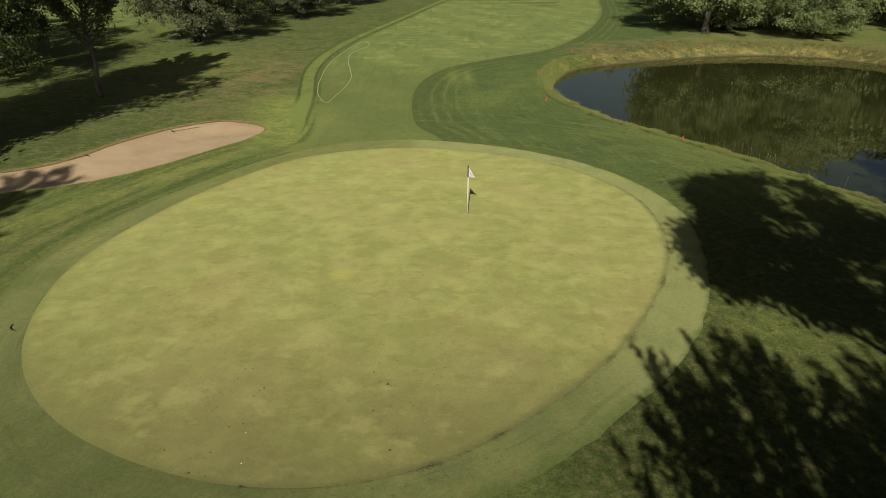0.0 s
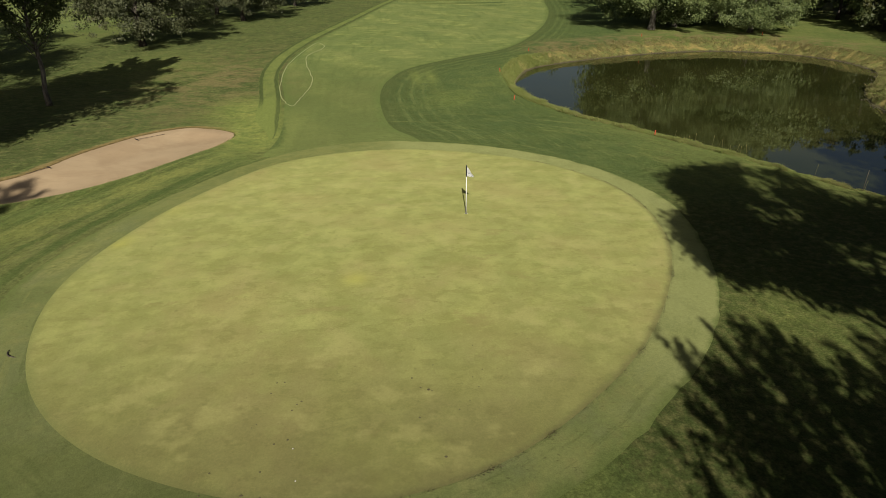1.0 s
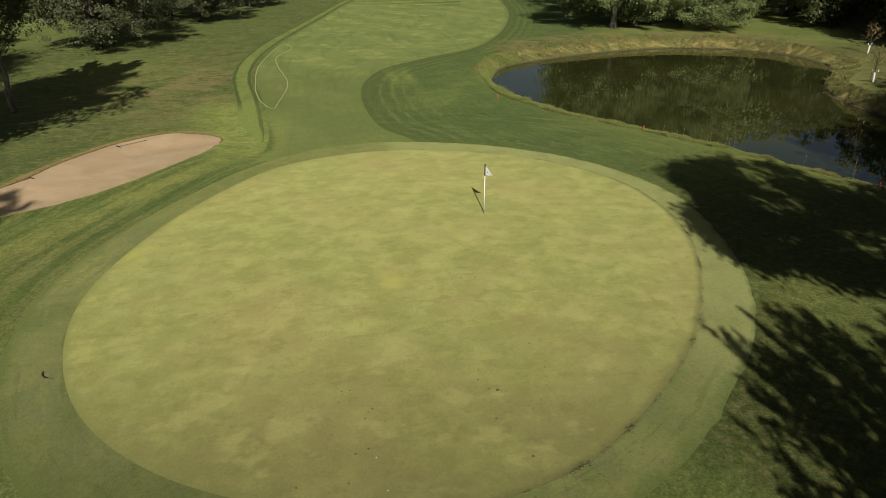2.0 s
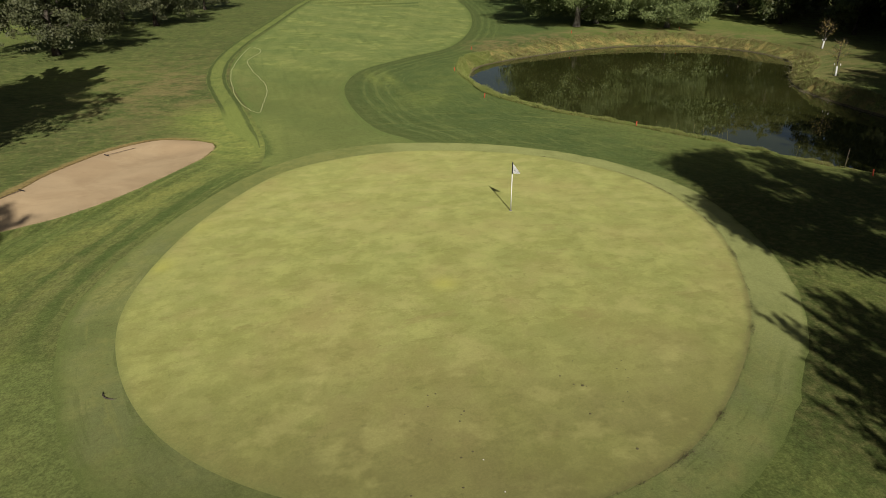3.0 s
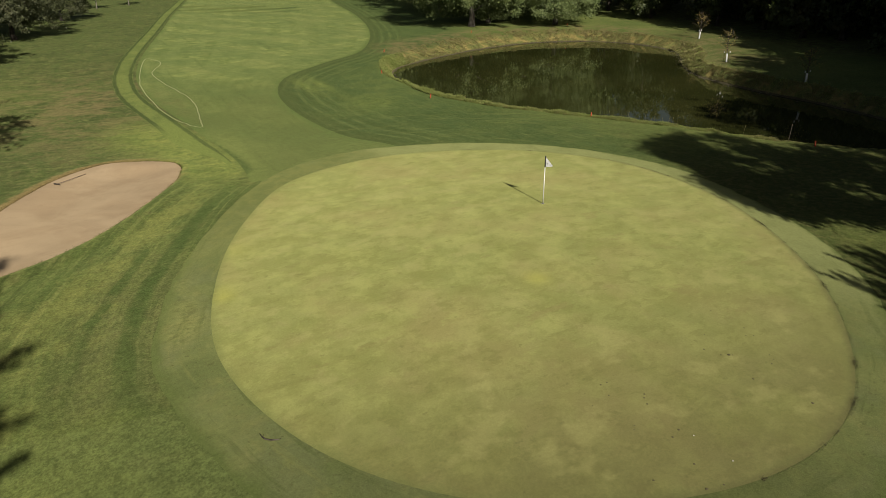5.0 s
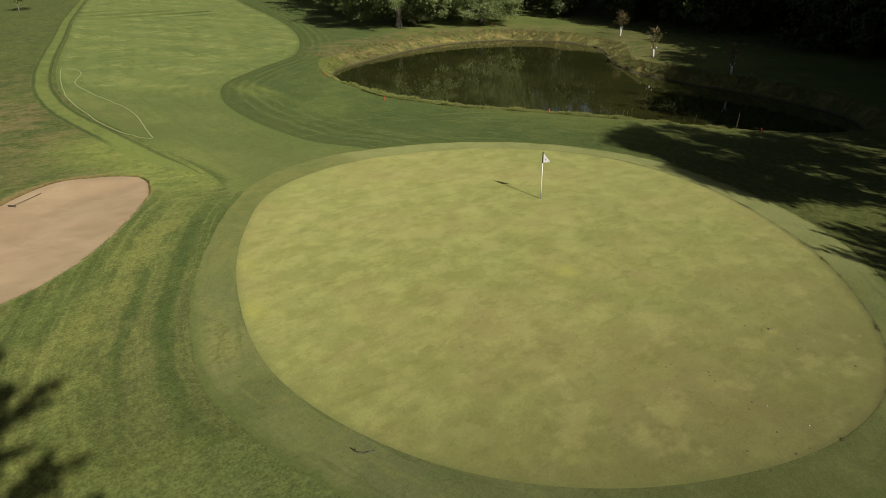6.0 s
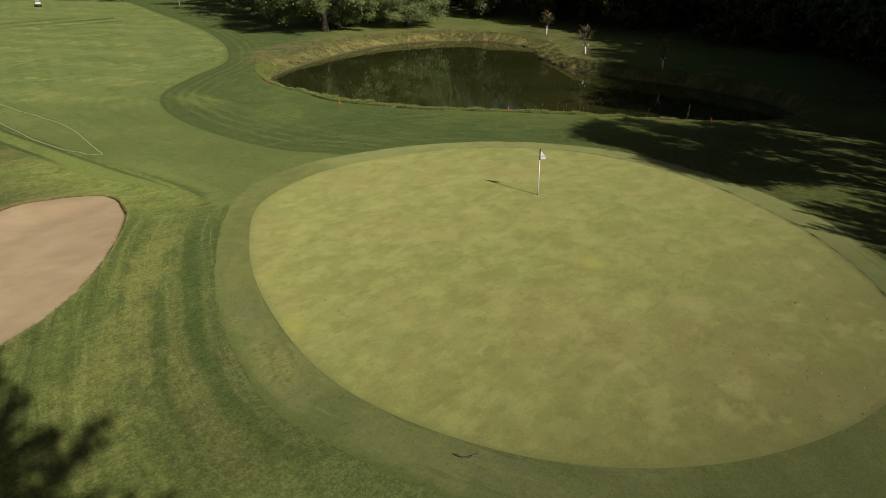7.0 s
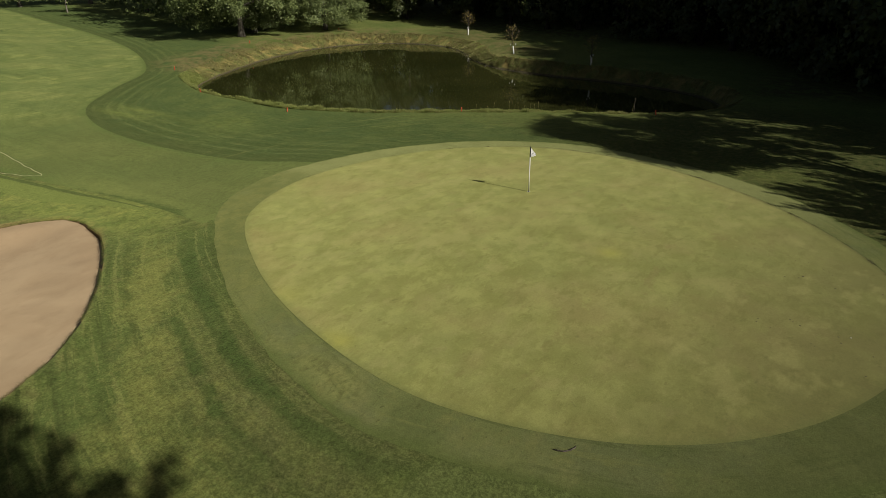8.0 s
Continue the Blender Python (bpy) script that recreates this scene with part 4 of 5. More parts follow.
def build_tree(name, seed, height, radius, base, leaves, leaf, leaf_mat, bark, label, girth=0.024, droop=0.0, clumps=90, lean=0.0, fill=0.35, hang=0.3, clump_size=(0.09, 0.17), vase=False):
    """A broadleaved tree: tapered trunk with limbs, and a crown of leaf clumps with gaps."""
    rng = np.random.default_rng(seed)
    root = tagged(new(name), label, "tree")
    bm = bmesh.new()
    top = height * 0.8
    steps = 9
    path = [(lean * (k / steps) ** 1.3 * height * 0.12 + rng.normal() * 0.08 * (k > 0), rng.normal() * 0.08 * (k > 0), -0.35 + (top + 0.35) * k / steps) for k in range(steps + 1)]
    r0 = height * girth
    radii = [r0 * (1.5 if k == 0 else 1.0) * (1 - 0.85 * k / steps) for k in range(steps + 1)]
    tube(bm, path, radii, 9)
    ends = []
    P = np.array(path)

    def env(f):
        if vase:
            return (0.26 + 0.74 * min(1.0, max(0.0, (f - 0.36) / 0.26))) * min(1.0, math.sqrt(max(0.02, (1.04 - f) / 0.35)))
        return math.sqrt(max(0.02, 1 - ((f - 0.38) / 0.64) ** 2))

    limbs = 11
    for i in range(limbs):
        z0 = base * 0.75 + (top * 0.85 - base * 0.75) * (i / limbs) ** 1.1
        start = np.array([np.interp(z0, P[:, 2], P[:, 0]), np.interp(z0, P[:, 2], P[:, 1]), z0])
        az = i * 2.4 + rng.normal() * 0.3
        f = min(0.95, max(0.05, (z0 + 1.5 - base) / (height - base)))
        reach = radius * env(f) * rng.uniform(0.7, 0.95)
        rise = rng.uniform(0.25, 0.6) * reach - droop * reach * (1 - f) * 0.6
        d = np.array([math.cos(az), math.sin(az), 0])
        pts = [start + d * reach * t + np.array([0, 0, rise * t + 0.12 * reach * math.sin(math.pi * t)]) + rng.normal(size=3) * 0.12 * (t > 0) for t in (0, 0.25, 0.5, 0.75, 1)]
        lr = r0 * 0.42 * (1 - 0.6 * z0 / height)
        tube(bm, pts, [lr, lr * 0.8, lr * 0.55, lr * 0.35, lr * 0.12], 6)
        ends.append(pts[4])
        for k in range(3):
            s = pts[1 + k]
            d2 = d + rng.normal(size=3) * 0.7
            d2 /= np.linalg.norm(d2)
            l2 = reach * rng.uniform(0.3, 0.5)
            e = s + d2 * l2 + np.array([0, 0, 0.1 * l2])
            tube(bm, [s, (s + e) / 2 + rng.normal(size=3) * 0.1, e], [lr * 0.4, lr * 0.25, lr * 0.08], 5)
            ends.append(e)
    bm_part("trunk", bm, bark, root)
    cs = list(ends)
    while len(cs) < clumps:
        f = rng.uniform(0.0, 1.0) if not vase else 1 - rng.uniform(0.0, 1.0) ** 1.6 * 0.98
        az = rng.uniform(0, 2 * math.pi)
        q = rng.uniform(0, 1)
        rr = radius * env(f) * (fill + (1 - fill) * math.sqrt(q)) * rng.uniform(0.85, 1.08)
        cs.append(np.array([math.cos(az) * rr + lean * 0.12 * height * f, math.sin(az) * rr, base + f * (height - base) - droop * rr * 0.25 * (1 - f)]))
    cs = np.array(cs[:max(clumps, len(ends))])
    if vase:
        keep = (cs[:, 2] > base + 0.38 * (height - base)) | (rng.uniform(0, 1, len(cs)) < 0.4)
        cs = cs[keep]
    per = leaves // len(cs)
    all_pts, ways = [], []
    for cpt in cs:
        size = radius * rng.uniform(*clump_size)
        k = int(per * rng.uniform(0.5, 1.5))
        twigs = rng.normal(size=(9, 3)) * [size, size, size * 0.7]
        off = twigs[rng.integers(0, 9, k)] + rng.normal(size=(k, 3)) * [size * 0.36, size * 0.36, size * 0.27]
        off[:, 2] -= hang * np.abs(off[:, 2]) * (off[:, 2] < 0)
        all_pts.append(cpt + off)
        ways.append(off / (np.linalg.norm(off, axis=1)[:, None] + 1e-6) * 0.6)
    pts = np.vstack(all_pts)
    away = np.column_stack([pts[:, :2] / (np.linalg.norm(pts[:, :2], axis=1)[:, None] + 1e-6), np.zeros(len(pts))]) * 0.7
    low = pts[:, 2] > base * 0.45
    part("crown", leaf_mesh("crown", pts[low], leaf, rng, leaf_mat, 0.35, (np.vstack(ways) + away)[low]), root)
    return root


def build_lobed_tree(name, seed, height, lobes, leaf, leaf_mat, bark, label, girth=0.02, per=130):
    """A tree whose crown is made of a few heavy rounded lobes on limbs; lobes: centre, half sizes and clumps of each."""
    rng = np.random.default_rng(seed)
    root = tagged(new(name), label, "tree")
    bm = bmesh.new()
    r0, top = height * girth, height * 0.78
    path = [(rng.normal() * 0.07 * k, rng.normal() * 0.07 * k, -0.35 + (top + 0.35) * k / 8) for k in range(9)]
    tube(bm, path, [r0 * (1.5 if k == 0 else 1.0) * (1 - 0.8 * k / 8) for k in range(9)], 9)
    pts, ways = [], []
    for cx, cy, cz, rx, ry, rz, clumps in lobes:
        c = np.array([cx, cy, cz])
        z0 = max(height * 0.22, cz - 0.7 * math.hypot(cx, cy) - rz)
        start = np.array([0, 0, min(z0, top * 0.9)])
        mid = (start + c) / 2 + [0, 0, 0.3]
        lr = r0 * 0.4
        tube(bm, [start, mid, c], [lr, lr * 0.6, lr * 0.2], 6)
        for k in range(clumps):
            d = rng.normal(size=3)
            d /= np.linalg.norm(d)
            q = c + d * [rx, ry, rz] * rng.uniform(0.25, 1.0) ** 0.45
            if k % 5 == 0:
                tube(bm, [c, (c + q) / 2 + rng.normal(size=3) * 0.12, q], [lr * 0.25, lr * 0.15, lr * 0.05], 5)
            size = rng.uniform(0.28, 0.5)
            off = rng.normal(size=(per, 3)) * [size, size, size * 0.75]
            pts.append(q + off)
            ways.append(off / (np.linalg.norm(off, axis=1)[:, None] + 1e-6) * 0.6 + d * 0.5)
    bm_part("trunk", bm, bark, root)
    part("crown", leaf_mesh("crown", np.vstack(pts), leaf, rng, leaf_mat, 0.35, np.vstack(ways)), root)
    return root


def build_bough_tree(name, seed, height, profile, leaf, leaf_mat, bark, label, girth=0.014, boughs=60, rise=35.0, leaves=70, twig=0.22, shoots=6, fuller=1.0):
    """A tree with long leafy boughs that end in separate shoots; profile: height of the boughs' tips and their reach there."""
    rng = np.random.default_rng(seed)
    root = tagged(new(name), label, "tree")
    bm = bmesh.new()
    r0 = height * girth
    path = [(rng.normal() * 0.05 * k, rng.normal() * 0.05 * k, -0.35 + (height * 0.94 + 0.35) * k / 9) for k in range(10)]
    tube(bm, path, [r0 * (1.4 if k == 0 else 1.0) * (1 - 0.92 * k / 9) for k in range(10)], 9)
    zs, rs = [p[0] for p in profile], [p[1] for p in profile]
    slope = math.tan(radians(rise))
    pts, ways = [], []

    def leafy(a, b, bend, t0, n, wide):
        t = rng.uniform(t0, 1.03, n)
        p = a + (b - a) * t[:, None] + bend * (np.sin(np.pi * t))[:, None] + rng.normal(size=(n, 3)) * (wide * (1.15 - 0.85 * t))[:, None]
        pts.append(p)
        ways.append(rng.normal(size=(n, 3)) * 0.6)

    for i in range(boughs):
        f = (i + rng.uniform(0.1, 0.9)) / boughs
        zt = zs[0] + (zs[-1] - zs[0]) * f
        reach = float(np.interp(zt, zs, rs)) * rng.uniform(0.7, 1.06)
        az = i * 2.4 + rng.normal() * 0.25
        d = np.array([math.cos(az), math.sin(az), 0.0])
        tip = d * reach + [0, 0, zt]
        start = np.array([0, 0, max(height * 0.2, zt - reach * slope - 0.3)])
        bend = (d * 0.12 * reach) if rise > 45 else np.array([0, 0, 0.10 * reach])
        long = float(np.linalg.norm(tip - start))
        lr = 0.018 + 0.010 * long
        line = [start + (tip - start) * t + bend * math.sin(math.pi * t) for t in (0, 0.3, 0.6, 1.0)]
        tube(bm, line, [lr, lr * 0.7, lr * 0.4, lr * 0.12], 5)
        full = leaves * (1 + (fuller - 1) * f * f)
        leafy(start, tip, bend, 0.3, int(full * long * 0.5), twig)
        for k in range(shoots):
            t = 0.25 + 0.6 * (k + 0.5) / shoots
            q = start + (tip - start) * t + bend * math.sin(math.pi * t)
            way = (tip - start) / long
            side = np.cross(way, rng.normal(size=3))
            side /= np.linalg.norm(side)
            e = q + (way * 0.8 + side * 0.6) * long * 0.42 * (1.15 - t)
            tube(bm, [q, (q + e) / 2 + rng.normal(size=3) * 0.05, e], [lr * 0.4, lr * 0.25, lr * 0.08], 4)
            leafy(q, e, np.zeros(3), 0.1, int(full * np.linalg.norm(e - q) * 0.8), twig * 0.7)
    bm_part("trunk", bm, bark, root)
    part("crown", leaf_mesh("crown", np.vstack(pts), leaf, rng, leaf_mat, 0.35, np.vstack(ways)), root)
    return root


def plant(source, x, y, turn=0.0, size=1.0, tall=1.0):
    t = copy_thing(source, Matrix.Translation((x, y, z_at(x, y) - 0.02)) @ Matrix.Rotation(radians(turn), 4, "Z"))
    t.scale = (size, size, size * tall)
    return t


def settle(tree, x, y, turn=0.0, size=1.0):
    tree.matrix_basis = Matrix.Translation((x, y, z_at(x, y) - 0.02)) @ Matrix.Rotation(radians(turn), 4, "Z")
    tree.scale = (size, size, size)
    return tree


big = "large broadleaved tree with lit green foliage beside the pond"
maple = build_tree("maple_tree", 11, 18, 8.8, 2.7, 84000, 0.22, M_LEAF, M_BARK, big, 0.024, 0.45, 104)
maple_b = build_tree("maple_tree", 12, 17, 8.0, 2.7, 76000, 0.22, M_LEAF, M_BARK, big, 0.024, 0.45, 98)
settle(maple, 35.2, 86.6, 20)
settle(maple_b, 39.6, 89.0, 140, 0.82)
plant(maple_b, 46.8, 82.0, 250, 0.82)
far_maple = build_tree("maple_tree", 13, 18, 8.4, 2.8, 16000, 0.44, M_LEAF, M_BARK, "large broadleaved tree in a shaded group behind the pond", 0.022, 0.35, 100)
settle(far_maple, 50, 98, 60)
for x, y, turn, s in ((58, 94, 100, 1.0), (68, 108, 10, 1.1), (75, 118, 70, 1.2), (44, 112, 200, 1.1), (57, 118, 300, 1.05), (52, 136, 20, 1.0), (62, 150, 95, 1.1), (47, 178, 170, 1.0), (60, 172, 10, 1.0), (66, 128, 222, 1.1)):
    plant(far_maple, x, y, turn, s)

linden = build_tree("linden_tree", 21, 13, 6.6, 2.8, 54000, 0.185, M_LEAF_GREY, M_BARK_DARK, "dense low-crowned tree with grey-green leaves on the rough", 0.026, 0.4, 95)
settle(linden, -29.7, 80.8, 0, 1.1)
slim = build_bough_tree("slim_tree", 22, 13.8, [(5.2, 1.7), (7.5, 2.6), (10.5, 3.8), (13.0, 3.4), (13.8, 2.0)], 0.16, M_LEAF_DEEP, M_BARK, "slender open-crowned tree with steep limbs on the rough", 0.0145, 32, 46.0, 9, 0.34, 5, 70.0)
settle(slim, -27.6, 51.0, 30)
for x, y, turn, s in ((-22.6, 107.5, 80, 1.0), (-33, 99, 160, 0.9), (-29, 118, 250, 1.0), (-24, 138, 110, 0.95), (-17, 131, 10, 0.8)):
    plant(linden, x, y, turn, s)
oak = build_tree("spreading_tree", 23, 14, 6.6, 2.6, 54000, 0.185, M_LEAF_DEEP, M_BARK_DARK, "spreading tree with hanging leafy boughs on the rough", 0.026, 0.6, 100)
settle(oak, -42.5, 56.0, 200, 1.12)
broad = build_tree("broad_tree", 43, 22.3, 7.1, 3.2, 64000, 0.32, M_LEAF, M_BARK_DARK, "broad leafy tree shading the rough west of the bunker", 0.022, 0.2, 210, 0.0, 0.1, 0.3, (0.12, 0.2), True)
settle(broad, -29.9, 28.4, 77)
plant(oak, -47.5, 69.5, 110, 1.05)
plant(oak, -59, 77, 20, 1.3)
young = build_tree("young_tree", 24, 7, 2.2, 2.4, 1500, 0.25, M_LEAF, M_BARK, "young tree with a pale slender trunk", 0.016, 0.0, 30)
settle(young, -10.7, 155)
plant(young, -4.5, 160, 90)
plant(young, 43.5, 150, 40, 1.4)

# the wood on the east side
wood_a = build_tree("wood_tree", 31, 18, 6.4, 2.4, 13500, 0.41, M_LEAF_DARK, M_BARK_DARK, "tall dark tree in the dense shaded wood", 0.017, 0.3, 90)
wood_b = build_tree("wood_tree", 32, 17, 6.0, 1.8, 13000, 0.41, M_LEAF_DARK, M_BARK_DARK, "tall dark tree in the dense shaded wood", 0.016, 0.5, 90)
settle(wood_a, 66, 92, 0, 0.78)
settle(wood_b, 64, 80, 50, 0.76)
rng = np.random.default_rng(77)
edge_line = open_curve([(68, 104), (64.5, 78), (66, 62), (64.5, 49), (61.5, 38), (58.0, 30), (53.5, 23.0), (47.5, 18.5), (42.0, 14.5), (37.5, 10.0), (33, 4.0), (28, -3.0)], 4)
for row in range(3):
    for i in range(0, len(edge_line), 2):
        x, y = edge_line[i]
        if row == 0 and y > 76:
            continue
        t = edge_line[min(i + 1, len(edge_line) - 1)] - edge_line[max(i - 1, 0)]
        n = np.array([-t[1], t[0]]) / np.linalg.norm(t)
        p = np.array([x, y]) + n * (row * 8.0) + rng.normal(size=2) * 0.9
        plant(wood_a if (i // 2 + row) % 2 else wood_b, p[0], p[1], rng.uniform(0, 360), rng.uniform(0.98, 1.16) * (0.76 if 64 < p[1] < 98 else 1.0))

# trees beside and behind the way of the camera, known by their shadows
shade = "tall tree standing beside the green and shading the rough"
lobed = build_lobed_tree("tall_tree", 45, 20, [(0.6, 1.3, 15.6, 4.2, 3.9, 3.2, 104), (-4.35, 1.3, 13.0, 0.85, 1.1, 2.1, 40), (-1.9, 0.7, 11.6, 1.6, 1.3, 1.2, 24),
                         (-1.6, 2.4, 16.8, 1.8, 1.6, 1.6, 34), (4.6, -0.2, 14.2, 3.6, 3.2, 2.6, 56), (2.6, -3.0, 16.0, 2.8, 2.6, 2.2, 40),
                         (-2.7, 1.5, 14.2, 1.5, 1.4, 1.6, 28), (-0.1, 0.2, 11.0, 1.7, 1.5, 1.3, 15), (2.6, -1.6, 11.2, 2.0, 1.8, 1.4, 20)], 0.26, M_LEAF, M_BARK_DARK, shade, 0.02, 88)
settle(lobed, 13.0, -0.4)
tall = build_tree("tall_tree", 41, 19.5, 6.0, 8.5, 54000, 0.26, M_LEAF, M_BARK_DARK, "tall leafy tree in the row south of the pond", 0.02, 0.1, 190, 0.0, 0.1, 0.3, (0.12, 0.19))
settle(tall, 28.0, 4.5, 40, 1.02)
plant(tall, 37.0, 8.5, 250, 1.05)
plant(tall, 31.5, -1.0, 90)
sparse = build_bough_tree("thin_tree", 42, 12.6, [(5.0, 3.0), (8.6, 5.0), (10.6, 3.6), (12.4, 1.2)], 0.15, M_LEAF, M_BARK_DARK, "thin-crowned tree with upright shoots shading the rough", 0.016, 66, 58.0, 58, 0.19, 7)
settle(sparse, 6.7, -3.9, 100)
plant(sparse, 10.6, -6.2, 230, 1.06)
plant(sparse, 19.5, -6.5, 10, 1.15)
plant(sparse, 24.5, -5.0, 160, 1.5)
west_tree = build_bough_tree("tall_tree", 46, 24.4, [(8.5, 5.4), (13.0, 6.4), (15.2, 5.7), (16.8, 4.4), (19.0, 3.3), (23.0, 2.5), (24.2, 0.8)], 0.24, M_LEAF, M_BARK_DARK, "tall tree with long leafy boughs on the rough", 0.014, 66, 34.0, 50, 0.20, 6)
settle(west_tree, -24.5, -4.1, 40)

# ---------------------------------------------------------------- flagstick
def on(x, y, lift=0.0):
    return Matrix.Translation((x, y, float(relief(x, y)) + lift))


flagstick = tagged(new("flagstick"), "white golf flagstick with a small white flag in the hole", "flagstick")
flagstick.matrix_basis = on(1.1, 23.9, 0.014)
bm = bmesh.new()
tube(bm, [(0, 0, 0.0), (0, 0, 1.66)], [0.023, 0.019], 10)
bm_part("pole", bm, M_WHITE, flagstick)
bm = bmesh.new()
tube(bm, [(0, 0, 1.66), (0, 0, 2.1), (0, 0, 2.13), (0, 0, 2.16)], [0.027, 0.026, 0.032, 0.014], 10)
bm_part("upper_sleeve", bm, M_BLACK, flagstick, "black upper sleeve with a knob")
way = Vector((0.80, -0.50, 0)).normalized()
side = Vector((-way.y, way.x, 0))


def flag_point(u, w):
    # hangs limp: the upper edge sags towards the fly end, the lower edge stays level
    fold = side * (0.03 * math.sin(u * 7 + w * 2.0) * u)
    return way * (0.02 + 0.30 * u * (1 - 0.06 * w)) + fold + Vector((0, 0, 2.10 - w * 0.42 * (1 - 0.86 * u) - 0.37 * u))


bm = bmesh.new()
grid = [[bm.verts.new(flag_point(i / 12, k / 8)) for k in range(9)] for i in range(13)]
for i in range(12):
    for k in range(8):
        bm.faces.new((grid[i][k], grid[i + 1][k], grid[i + 1][k + 1], grid[i][k + 1]))
bmesh.ops.solidify(bm, geom=bm.faces[:], thickness=0.003)
flag = bm_part("flag", bm, M_FLAG, flagstick, "small white cloth flag", True)
bm = bmesh.new()
for sgn in (1, -1):
    g2 = [[bm.verts.new(flag_point(0.22 + 0.14 * i / 4, 0.48 + 0.18 * k / 4 + 0.04 * math.sin(i * 1.7)) + side * (0.006 * sgn)) for k in range(5)] for i in range(5)]
    for i in range(4):
        for k in range(4):
            if (i + k) % 3:
                bm.faces.new((g2[i][k], g2[i + 1][k], g2[i + 1][k + 1], g2[i][k + 1]))
bm_part("emblem", bm, M_PRINT, flag, "small dark printed emblem")
# no cup is dug: a flat dark disc paints the hole's shaded inside
bm = bmesh.new()
for r, z, in ((0.054, 0.003),):
    bmesh.ops.create_circle(bm, cap_ends=True, radius=r, segments=24, matrix=Matrix.Translation((0, 0, z)))
hole = tagged(bm_part("golf_hole", bm, M_HOLE_SHADE), "flat dark disc for the shaded hole holding the flagstick", "hole")
hole.matrix_basis = on(1.1, 23.9, 0.014)
bm = bmesh.new()
tube(bm, [(0.0585 * math.cos(a), 0.0585 * math.sin(a), 0.004) for a in np.linspace(0, 2 * math.pi, 25)], [0.005] * 25, 6, False)
bm_part("cup_rim", bm, M_WHITE, hole, "white cup rim")

# ---------------------------------------------------------------- stakes round the pond
bm = bmesh.new()
box(bm, (0, 0, 0.10), (0.075, 0.075, 0.46), None, 0.01)
for vert in bm.verts:
    if vert.co.z > 0.28:
        vert.co.x *= 0.7
        vert.co.y *= 0.7
stake = tagged(bm_part("hazard_stake", bm, M_RED), "red-orange wooden hazard stake on the pond's edge", "stake", "hazard stakes")
places = [(14.95, 36.8), (8.25, 48.1), (9.4, 60.2), (14.9, 72.1), (31.4, 80.3), (47.1, 79.5), (21.3, 24.5)]
rs = random.Random(5)
for i, (x, y) in enumerate(places):
    m = Matrix.Translation((x, y, z_at(x, y))) @ pose(0, 0, 0, rs.uniform(-9, 9), rs.uniform(-9, 9), rs.uniform(0, 90))
    if i == 0:
        stake.matrix_basis = m
    else:
        copy_thing(stake, m)

# ---------------------------------------------------------------- rakes
def build_rake():
    rake = tagged(new("bunker_rake"), "bunker rake with a dark handle lying at the sand's edge", "rake", "bunker rakes")
    bm = bmesh.new()
    tube(bm, [(0, 0, 0.045), (0.9, 0, 0.022), (1.9, 0, 0.014)], [0.013, 0.013, 0.012], 8)
    bm_part("handle", bm, M_WOOD, rake)
    bm = bmesh.new()
    box(bm, (0, 0, 0.055), (0.035, 0.42, 0.03), None, 0.006)
    head = bm_part("rake_head", bm, M_BLACK, rake, "black plastic head")
    for k in range(9):
        bm = bmesh.new()
        tube(bm, [(0, -0.18 + 0.045 * k, 0.055), (-0.012, -0.18 + 0.045 * k, 0.0)], [0.009, 0.005], 6)
        bm_part("tine", bm, M_BLACK, head)
    return rake


rake = build_rake()


def on_sand(x, y, turn):
    """Lay a rake on the sand, its handle following the slope."""
    def level(a, b):
        d = (SAND_NET[:, 0] - a) ** 2 + (SAND_NET[:, 1] - b) ** 2
        return float(SAND_NET[np.argsort(d)[:4], 2].max())
    c, s = math.cos(radians(turn)), math.sin(radians(turn))
    low, high = level(x, y), level(x + 1.9 * c, y + 1.9 * s)
    tilt = -math.degrees(math.atan2(high - low, 1.9))
    return Matrix.Translation((x, y, low + 0.005)) @ pose(0, 0, 0, 0, tilt, turn)


rake.matrix_basis = on_sand(-17.75, 40.2, 44)
copy_thing(rake, on_sand(-20.6, 34.6, 230))

# ---------------------------------------------------------------- painted outline on the fairway
loop = closed_curve([(-9.6, 79.6), (-11.2, 67.5), (-11.0, 58.6), (-10.3, 53.0), (-9.1, 49.5), (-8.7, 51.8), (-8.2, 58.6), (-9.3, 66.1), (-9.7, 71.6), (-8.3, 76.6), (-8.7, 79.6)], 10)
jit = np.array([noise.noise((i * 0.6, 0, 1)) * 0.10 for i in range(len(loop))])
inner, outer = offset_outline(loop, -0.03) + jit[:, None], offset_outline(loop, 0.03) + jit[:, None]
v, f = ring_sheet([loop_at(inner, 0.012), loop_at((inner + outer) / 2, 0.016), loop_at(outer, 0.012)])
tagged(new("painted_line", mesh_from("painted_line", v, f, M_LINE)), "thin pale sprayed line looping over the fairway's edge", "ground marking", kind="structure")

